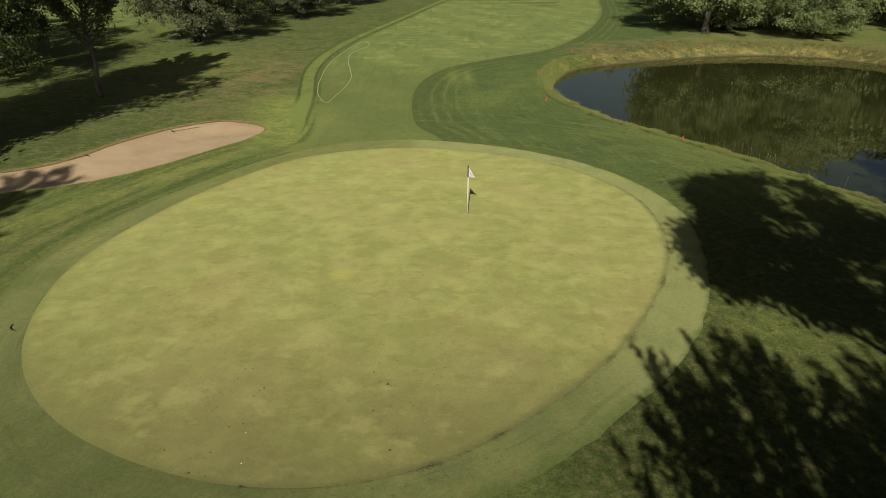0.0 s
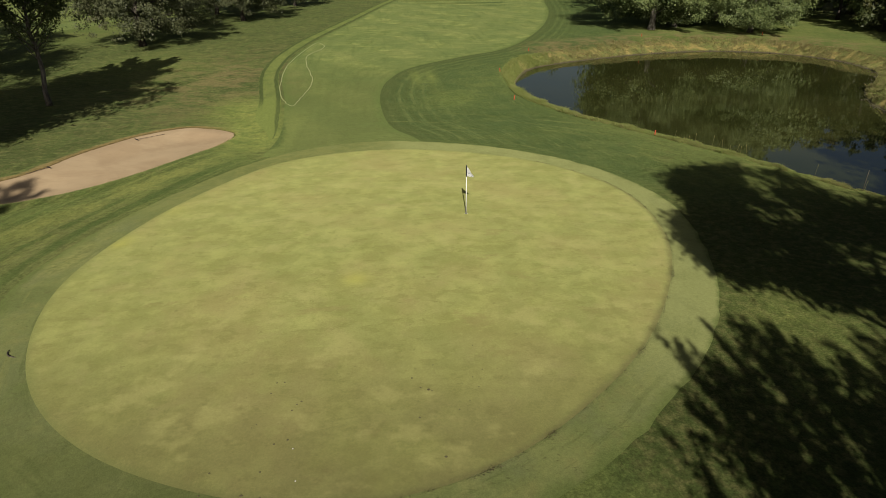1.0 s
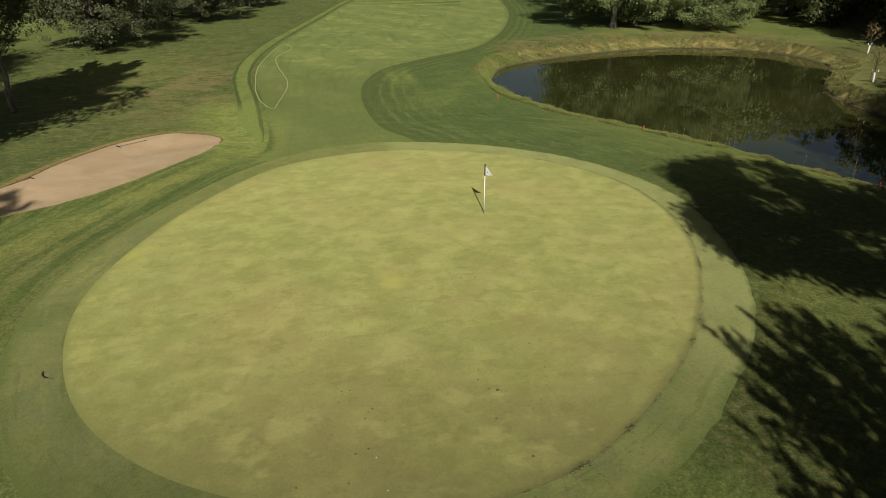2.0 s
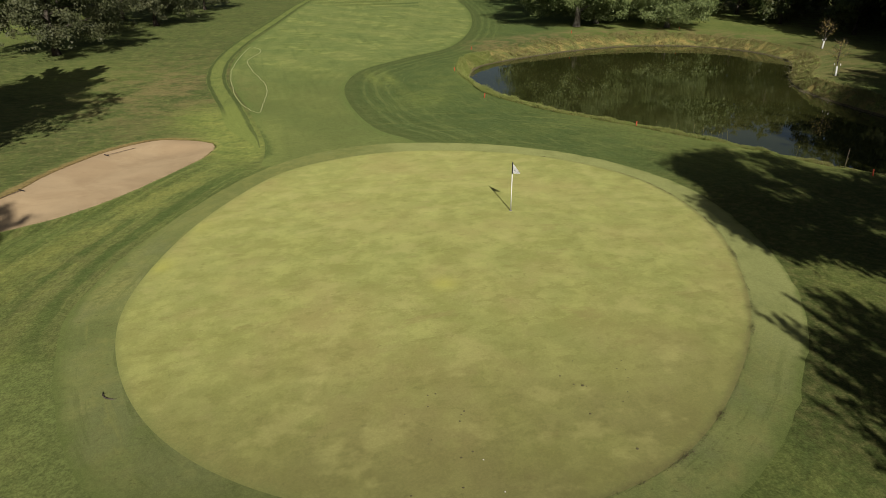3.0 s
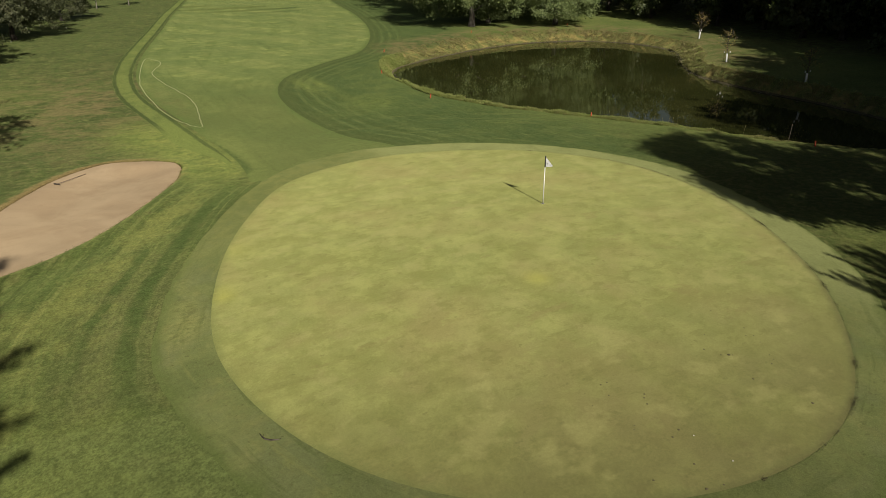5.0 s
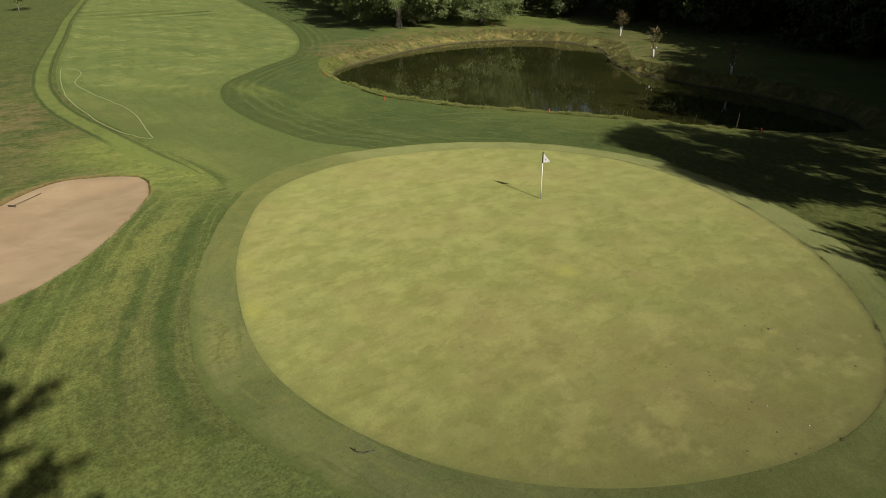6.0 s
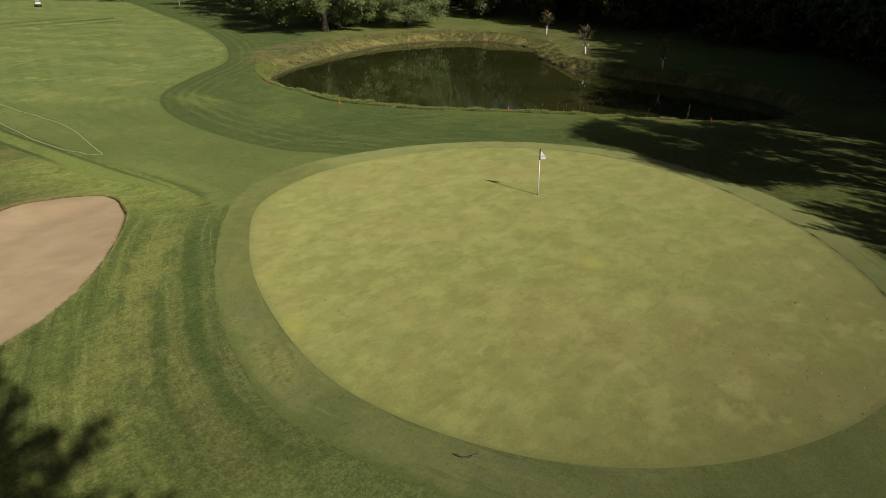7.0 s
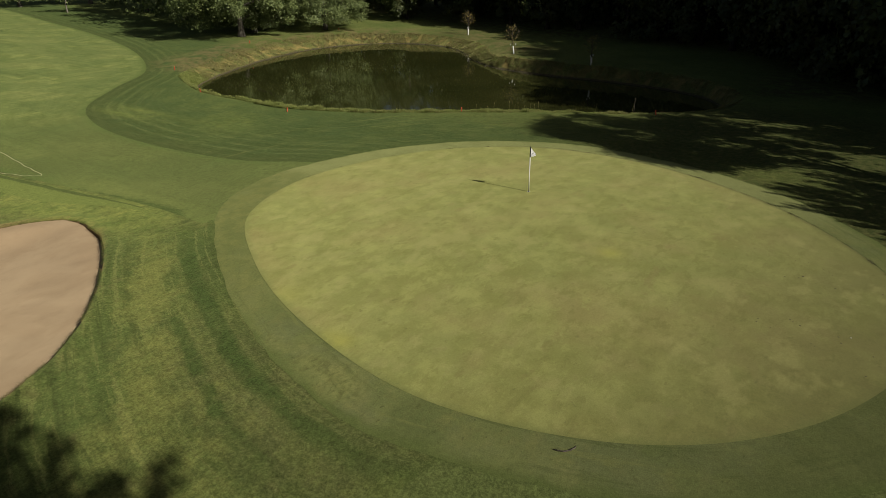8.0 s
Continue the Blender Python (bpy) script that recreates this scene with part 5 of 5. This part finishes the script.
# ---------------------------------------------------------------- saplings with white guards
def build_sapling(seed):
    rng = np.random.default_rng(seed)
    root = tagged(new("sapling"), "young sapling with a white trunk guard on the pond's bank", "tree", "saplings on the bank")
    bm = bmesh.new()
    tube(bm, [(0, 0, -0.1), (0.03, 0, 1.0), (0.0, 0.03, 2.0), (0.05, 0, 2.8)], [0.05, 0.04, 0.028, 0.008], 7)
    tips = []
    for i in range(18):
        z0 = 0.95 + i * 0.095
        az = i * 2.4
        l = (1.25 - 0.04 * i) * rng.uniform(0.75, 1.2)
        e = np.array([math.cos(az) * l * 0.85, math.sin(az) * l * 0.85, z0 + l * 0.62])
        tube(bm, [(0.02, 0, z0), e * 0.5 + np.array([0, 0, z0]) * 0.5 + [0, 0, 0.16 * l], e], [0.02, 0.014, 0.005], 5)
        for k in range(2):
            q = e * (0.55 + 0.2 * k) + np.array([0, 0, z0]) * (0.45 - 0.2 * k) + [0, 0, 0.12 * l]
            tube(bm, [q, q + np.array([rng.normal() * 0.2, rng.normal() * 0.2, 0.28])], [0.01, 0.003], 4)
        tips += [e * t + np.array([0, 0, z0]) * (1 - t) for t in np.linspace(0.35, 1.05, 16)]
    bm_part("trunk", bm, M_BARK_DARK, root)
    pts = np.array(tips)
    pts = pts + rng.normal(size=pts.shape) * 0.09
    pts = pts[rng.uniform(0, 1, len(pts)) < 0.8]
    part("crown", leaf_mesh("crown", pts, 0.095, rng, M_LEAF_YOUNG), root, "sparse yellowing leaves")
    bm = bmesh.new()
    tube(bm, [(0, 0, 0.0), (0.0, 0, 0.03), (0.01, 0, 0.4), (0.03, 0, 0.76), (0.03, 0, 0.79)], [0.08, 0.088, 0.084, 0.088, 0.08], 12)
    bm_part("trunk_guard", bm, M_TUBE, root, "white plastic trunk guard")
    for s in (1, -1):
        bm = bmesh.new()
        tube(bm, [(0.32 * s, 0.1 * s, -0.2), (0.30 * s, 0.1 * s, 1.0)], [0.014, 0.013], 7)
        post = bm_part("support_post", bm, M_WOOD, root, "thin wooden support post")
        bm = bmesh.new()
        box(bm, (0.30 * s, 0.1 * s, 0.94), (0.06, 0.06, 0.16), None, 0.01)
        bm_part("tie", bm, M_TUBE, post, "white tie")
    return root


sapling = build_sapling(3)
for i, (x, y, turn, lean, s) in enumerate(((53.2, 61.0, 0, 0, 1.05), (41.5, 47.3, 70, 7, 1.05), (38.5, 36.7, 160, 2, 1.0))):
    m = Matrix.Translation((x, y, z_at(x, y))) @ pose(0, 0, 0, 0, lean, turn)
    t = sapling if i == 0 else copy_thing(sapling, m)
    t.matrix_basis = m
    t.scale = (s, s, s)

# ---------------------------------------------------------------- golf cart on the far fairway
def build_cart():
    cart = tagged(new("golf_cart"), "white golf cart with a roof parked on the fairway", "golf cart")
    bm = bmesh.new()
    box(bm, (0, 0, 0.62), (2.3, 1.15, 0.16), None, 0.06)
    box(bm, (0.95, 0, 0.78), (0.5, 1.1, 0.42), None, 0.10)
    box(bm, (-0.85, 0, 0.72), (0.65, 1.1, 0.30), None, 0.08)
    bm_part("body", bm, M_WHITE, cart)
    bm = bmesh.new()
    box(bm, (0, 0, 0.42), (2.2, 1.1, 0.26), None, 0.05)
    bm_part("chassis", bm, M_BLACK, cart, "black chassis")
    bm = bmesh.new()
    box(bm, (-0.15, 0, 1.86), (1.9, 1.2, 0.09), None, 0.04)
    bm_part("roof", bm, M_WHITE, cart)
    for x in (0.75, -1.0):
        for y in (0.5, -0.5):
            bm = bmesh.new()
            tube(bm, [(x, y, 0.7), (x - 0.15, y, 1.84)], [0.02, 0.02], 6)
            bm_part("roof_post", bm, M_BLACK, cart)
    bm = bmesh.new()
    box(bm, (-0.3, 0, 0.84), (0.55, 1.05, 0.14), None, 0.05)
    box(bm, (-0.58, 0, 1.1), (0.12, 1.05, 0.45), None, 0.05)
    bm_part("seat", bm, M_SEAT, cart, "tan vinyl bench")
    for x in (0.8, -0.8):
        for y in (0.5, -0.5):
            bm = bmesh.new()
            tube(bm, [(x, y - 0.1, 0.23), (x, y + 0.1, 0.23)], [0.23, 0.23], 18)
            wheel = bm_part("wheel", bm, M_RUBBER, cart, "black tyre")
            bm = bmesh.new()
            tube(bm, [(x, y - 0.105, 0.23), (x, y + 0.105, 0.23)], [0.11, 0.11], 12)
            bm_part("rim", bm, M_WHITE, wheel)
    return cart


cart = build_cart()
cart.matrix_basis = Matrix.Translation((22.0, 170.6, z_at(22.0, 170.6) + 0.01)) @ pose(0, 0, 0, 0, 0, 78)

# ---------------------------------------------------------------- small things on and beside the green
def lump(radius, flat, seed):
    bm = bmesh.new()
    bmesh.ops.create_icosphere(bm, subdivisions=2, radius=radius)
    for vert in bm.verts:
        k = 1 + 0.35 * noise.noise(vert.co * (2.2 / radius) + Vector((seed, 0, 0)))
        vert.co = Vector((vert.co.x * k, vert.co.y * k, vert.co.z * k * flat))
    return bm


clods = [(-1.5, 12.1, 1.5), (-1.9, 12.6, 1.0), (-1.3, 13.1, 0.8), (-1.7, 12.2, 1.0), (-1.42, 12.05, 0.7), (0.0, 12.8, 0.8), (-0.3, 12.5, 0.7), (-0.1, 12.4, 0.7),
         (-0.2, 12.1, 0.7), (-0.5, 11.6, 0.6), (-0.6, 11.4, 0.6), (-0.8, 11.3, 0.7), (-1.8, 11.1, 1.1), (-1.3, 9.8, 1.3), (-5.4, 12.8, 0.9), (-5.2, 12.8, 0.9),
         (-5.5, 12.4, 0.8), (-6.1, 12.3, 0.6), (-4.7, 12.0, 1.0), (-4.8, 11.9, 0.8), (-4.9, 11.7, 0.9), (-5.7, 11.3, 0.7), (-5.8, 11.2, 0.6), (-4.9, 10.7, 1.0),
         (-5.2, 10.6, 1.0), (-5.4, 9.8, 0.9), (-6.5, 9.9, 0.9), (-6.6, 9.3, 0.9), (-5.7, 9.2, 1.3), (-5.3, 9.1, 0.8), (-0.1, 13.9, 0.7)]
M_CLOD = plain("dry_dirt", (0.120, 0.104, 0.055), 0.95, 0.05, wear=0.5, scale=14.0)
clod = tagged(bm_part("dirt_clod", lump(0.055, 0.2, 3.0), M_CLOD), "small dark clod of dirt lying on the green", "dirt", "clods on the green")
rs = random.Random(8)
for i, (x, y, s) in enumerate(clods):
    m = on(x, y, 0.016) @ Matrix.Rotation(rs.uniform(0, 6.3), 4, "Z")
    t = clod if i == 0 else copy_thing(clod, m)
    t.matrix_basis = m
    s *= 0.5
    t.scale = (s, s * rs.uniform(0.7, 1.1), s)

bm = bmesh.new()
tube(bm, [(-0.45, 0.1, 0.02), (-0.25, -0.03, 0.035), (-0.05, -0.08, 0.03), (0.18, -0.06, 0.05), (0.38, 0.06, 0.03), (0.46, 0.18, 0.02)], [0.012, 0.022, 0.03, 0.028, 0.02, 0.008], 7)
tube(bm, [(-0.2, -0.04, 0.035), (-0.28, 0.1, 0.06)], [0.014, 0.005], 6)
twig = tagged(bm_part("fallen_twig", bm, M_BARK_DARK), "crooked dark fallen twig on the collar", "twig")
twig.matrix_basis = on(-13.25, 15.3, 0.01) @ Matrix.Rotation(radians(-50), 4, "Z")
twig.scale = (0.62, 0.62, 0.62)

bm = lump(0.015, 0.6, 9.0)
scrap = tagged(bm_part("white_tee", bm, M_WHITE), "tiny white scrap lying on the green", "litter", "white scraps")
for i, (x, y) in enumerate([(-4.75, 10.4), (-4.6, 9.45)]):
    m = on(x, y, 0.025)
    t = scrap if i == 0 else copy_thing(scrap, m)
    t.matrix_basis = m

# ---------------------------------------------------------------- grass tufts, weeds and reeds
def blade_mesh(name, x, y, z, height, width, material, rng, per=3, spread=0.5):
    """Tufts of single narrow blades, as one mesh."""
    x, y, z = (np.repeat(a, per) for a in (x, y, z))
    n = len(x)
    h = np.repeat(height, per) * rng.uniform(0.6, 1.25, n)
    w = np.repeat(width, per) * rng.uniform(0.7, 1.3, n)
    az = rng.uniform(0, 2 * math.pi, n)
    tilt = rng.normal(size=(n, 2)) * (spread * h)[:, None]
    jit = rng.normal(size=(n, 2)) * (0.5 * w)[:, None]
    bx, by = x + jit[:, 0], y + jit[:, 1]
    dx, dy = np.cos(az) * w / 2, np.sin(az) * w / 2
    v = np.stack([np.column_stack([bx - dx, by - dy, z - 0.01]), np.column_stack([bx + dx, by + dy, z - 0.01]),
                  np.column_stack([bx + tilt[:, 0], by + tilt[:, 1], z + h])], axis=1)
    flip = np.cross(v[:, 1] - v[:, 0], v[:, 2] - v[:, 0])[:, 2] < 0
    v[flip] = v[flip][:, ::-1]
    v = v.reshape(-1, 3)
    return mesh_from(name, v, np.arange(3 * n).reshape(-1, 3), material, False)


rng = np.random.default_rng(5)
n = 300000
x, y = rng.uniform(-27, 15, n), 4 + 40 * rng.uniform(0, 1, n) ** 1.15
keep = (signed(x, y, COLLAR) > -0.1) & (signed(x, y, BUNKER) > 0.02) & (signed(x, y, POND) > 0.6) & (signed(x, y, fair_poly) > 0.2)
x, y = x[keep], y[keep]
hh = rng.uniform(0.012, 0.028, len(x)) * np.where((y < 18.5) & (x < -6), 0.6, 1.0)
me = blade_mesh("rough_grass", x, y, ground_z(x, y), hh, 0.008 + 0.25 * hh, M_ROUGH, rng, 1, 1.7)
co = np.empty(len(me.vertices) * 3, np.float32)
me.vertices.foreach_get("co", co)
co = co.reshape(-1, 3)
ground_marks(me, co[:, 0], co[:, 1])
tagged(new("rough_grass", me), "short uneven blades of rough grass round the green", "grass", kind="stuff")

# grass hanging over the bunker's cut edge
n = 16000
li = rng.uniform(0, len(lip_line), n)
l0 = li.astype(int) % len(lip_line)
p = lip_line[l0] + (lip_line[(l0 + 1) % len(lip_line)] - lip_line[l0]) * (li - li.astype(int))[:, None]
inward = offset_outline(lip_line, -0.1)[l0] - lip_line[l0]
p = p + inward * rng.uniform(-1.2, 0.6, n)[:, None]
keep = np.array([noise.noise((a * 3, b * 3, 8.0)) for a, b in p]) > -0.25
p, s = p[keep], south[l0][keep]
me = blade_mesh("bunker_fringe", p[:, 0], p[:, 1], relief(p[:, 0], p[:, 1]) + 0.0 + 0.07 * s, 0.03 + 0.05 * rng.uniform(0, 1, len(p)), 0.015 + 0 * s, M_ROUGH, rng, 1, 1.3)
co = np.empty(len(me.vertices) * 3, np.float32)
me.vertices.foreach_get("co", co)
co = co.reshape(-1, 3)
ground_marks(me, co[:, 0], co[:, 1])
tagged(new("bunker_fringe", me), "ragged grass fringe hanging over the bunker's edge", "grass", kind="stuff")

M_EDGE = make_leaf("dead_turf", (0.080, 0.074, 0.030), (0.150, 0.130, 0.056), (0.110, 0.088, 0.042))
# ragged dark turf edge along the green's east side
t = rng.uniform(0, 1, 60000)
gi = t * len(GREEN)
g0 = gi.astype(int) % len(GREEN)
side = np.where(GREEN[g0][:, 0] > -1.0, 0.05, 0.03)
edge = GREEN[g0] + (GREEN[(g0 + 1) % len(GREEN)] - GREEN[g0]) * (gi - gi.astype(int))[:, None] + rng.normal(size=(60000, 2)) * side[:, None]
sel = ((edge[:, 0] > -4.5) & (edge[:, 1] < 27)) | ((edge[:, 0] > -5.5) & (edge[:, 1] > 27) & (np.array([noise.noise((a * 1.3, b * 1.3, 3.0)) for a, b in edge]) > 0.05))
edge = edge[sel]
lumpy = np.array([noise.noise((a * 1.9, b * 1.9, 7.0)) + 0.4 * noise.noise((a * 6.0, b * 6.0, 2.0)) for a, b in edge])
kept = rng.uniform(0, 1, len(edge)) < 0.15 + 0.14 * smooth(lumpy, -0.1, 0.5)
edge, lumpy = edge[kept], lumpy[kept]
tagged(new("turf_edge", blade_mesh("turf_edge", edge[:, 0], edge[:, 1], relief(edge[:, 0], edge[:, 1]) + 0.012, 0.006 + 0.022 * lumpy.clip(0, 1), 0.014 + 0.012 * lumpy.clip(0, 1), M_EDGE, rng, 2, 1.6)),
       "ragged brown turf edge along the green", "turf edge", kind="stuff")

# weeds on the pond's bank: lush at the west tip, dry elsewhere
n = 90000
t = rng.uniform(0, len(POND), n)
i0 = t.astype(int)
base_line = POND[i0] * (1 - (t - i0))[:, None] + POND[(i0 + 1) % len(POND)] * (t - i0)[:, None]
tan = POND[(i0 + 1) % len(POND)] - POND[i0]
out = np.column_stack([tan[:, 1], -tan[:, 0]]) / np.linalg.norm(tan, axis=1)[:, None]
probe = base_line + out * 0.5
out *= np.where(inside(probe[:, 0], probe[:, 1], POND), -1, 1)[:, None]
wide = 1.2 + 1.9 * smooth(base_line[:, 1], 66, 75) + 1.1 * smooth(base_line[:, 0], 38, 44) * (1 - smooth(base_line[:, 1], 60, 70))
shore = smooth(-base_line[:, 0], -25, -20) * smooth(-base_line[:, 1], -56, -50)
p = base_line + out * (0.12 + 0.75 * shore + rng.uniform(0, 1, n) * (wide - 0.1 * shore))[:, None]
x, y = p[:, 0], p[:, 1]
z = ground_z(x, y)
patch = np.array([noise.noise((a * 0.5, b * 0.5, 1.0)) for a, b in zip(x, y)])
lush = smooth(-(x - 17), -3, 3) * smooth(y, 40, 48)
clumpy = np.array([noise.noise((a * 1.7, b * 1.7, 21.0)) for a, b in zip(x, y)])
tallness = (0.055 + 0.08 * np.clip(patch + 0.2, 0, 1)) * (1 + 0.7 * lush) * (0.75 + 1.3 * np.clip(clumpy, 0, 1)) * (1 + 0.7 * smooth(-x, -24, -18) * smooth(-y, -55, -48) - 0.7 * smooth(-y, -36, -30) * smooth(-x, -26, -22)) * (1 + 1.6 * smooth(x, 36, 41) * (1 - smooth(y, 58, 66))) * (1 + 0.7 * smooth(y, 64, 70))
fresh = np.maximum(lush, 0.75 * smooth(-x, -24, -18) * smooth(-y, -55, -48))
is_lush = rng.uniform(0, 1, n) < 0.25 + 0.75 * fresh
for mask, mat, name, label in ((is_lush, M_WEED, "bank_weeds", "lush light green weeds on the pond's bank"), (~is_lush, M_STRAW, "dry_bank_grass", "dry straw-coloured grass on the pond's bank")):
    sel = mask & (patch > (-0.45 if name == "bank_weeds" else -0.25)) & (clumpy > -0.28)
    me = blade_mesh(name, x[sel], y[sel], z[sel], tallness[sel], 0.16 * tallness[sel] + 0.012, mat, rng, 3, 0.7)
    tagged(new(name, me), label, "grass", kind="stuff")

# leafy weed clumps
n = 14000
sel = rng.choice(len(x), n * 3)
sel = sel[((lush[sel] > 0.5) & (y[sel] > 52)) | ((x[sel] > 37) & (y[sel] < 60) & (clumpy[sel] > 0.0) & (rng.uniform(0, 1, n * 3) < 0.6))][:n]
pts = np.column_stack([x[sel], y[sel], z[sel] + rng.uniform(0.03, 0.34, len(sel)) * (0.5 + np.clip(patch[sel] + 0.3, 0, 1))])
tagged(new("leafy_weeds", leaf_mesh("leafy_weeds", pts, 0.085, rng, M_WEED)), "leafy green weeds by the water", "weeds", kind="stuff")

# stones and clods at the far water line
sel = rng.choice(len(POND), 500)
keep = (POND[sel][:, 1] > 62) | (POND[sel][:, 0] > 36.5)
verts, faces, count = [], [], 0
bm = lump(1.0, 0.6, 1.0)
unit = np.array([vert.co[:] for vert in bm.verts])
tri = np.array([[q.index for q in fc.verts] for fc in bm.faces])
bm.free()
for k in sel[keep]:
    q = POND[k] + (POND[(k + 1) % len(POND)] - POND[k]) * rng.uniform() + rng.normal(size=2) * 0.3
    r = rng.uniform(0.03, 0.085)
    a = rng.uniform(0, 6.28)
    rot = np.array([[math.cos(a), -math.sin(a), 0], [math.sin(a), math.cos(a), 0], [0, 0, 1]])
    verts.append(unit @ rot.T * r * [1, rng.uniform(0.6, 1), 1] + [q[0], q[1], max(z_at(q[0], q[1]), WATER_Z) + 0.01])
    faces.append(tri + count)
    count += len(unit)
tagged(new("bank_stones", mesh_from("bank_stones", np.vstack(verts), np.vstack(faces), M_STONE)), "small stones and clods along the water line", "stones", kind="stuff")

# a thin marker post at the pond's south shore
bm = bmesh.new()
tube(bm, [(0, 0, -0.3), (0.01, 0, 0.5), (0.03, 0, 1.05)], [0.018, 0.018, 0.015], 8)
post = tagged(bm_part("marker_post", bm, M_STONE), "thin grey marker post at the pond's edge", "post")
post.matrix_basis = Matrix.Translation((21.0, 26.0, z_at(21.0, 26.0)))

# reed stalks on the near bank
def build_reed(seed):
    rng = np.random.default_rng(seed)
    reed = tagged(new("reed_stalk"), "thin dry reed stalk with a seed head on the bank", "reed", "reeds on the near bank")
    bm = bmesh.new()
    h = rng.uniform(0.8, 1.25)
    b = rng.normal(size=2) * 0.08
    tube(bm, [(0, 0, -0.1), (b[0] * 0.4, b[1] * 0.4, h * 0.5), (b[0], b[1], h)], [0.008, 0.007, 0.004], 6)
    bm_part("stem", bm, M_STRAW, reed)
    bm = bmesh.new()
    tube(bm, [(b[0], b[1], h - 0.12), (b[0], b[1], h - 0.04), (b[0], b[1], h + 0.06), (b[0], b[1], h + 0.14)], [0.004, 0.018, 0.016, 0.003], 6)
    bm_part("seed_head", bm, M_STRAW, reed)
    return reed


reeds = [build_reed(61), build_reed(62)]
spots = [(15.75, 36.2), (16.6, 35.2), (17.2, 34.2), (17.4, 33.9), (17.5, 33.6), (17.8, 33.2), (18.1, 32.6), (18.3, 32.3), (21.0, 26.2), (20.0, 28.6), (16.4, 35.6), (18.0, 32.9)]
for i, (x, y) in enumerate(spots):
    m = Matrix.Translation((x + 0.25, y, z_at(x + 0.25, y))) @ pose(0, 0, 0, 0, 0, i * 47)
    t = reeds[i] if i < 2 else copy_thing(reeds[i % 2], m)
    t.matrix_basis = m
    k = 0.45 + 0.4 * ((i * 7) % 5) / 5
    t.scale = (0.8, 0.8, k)
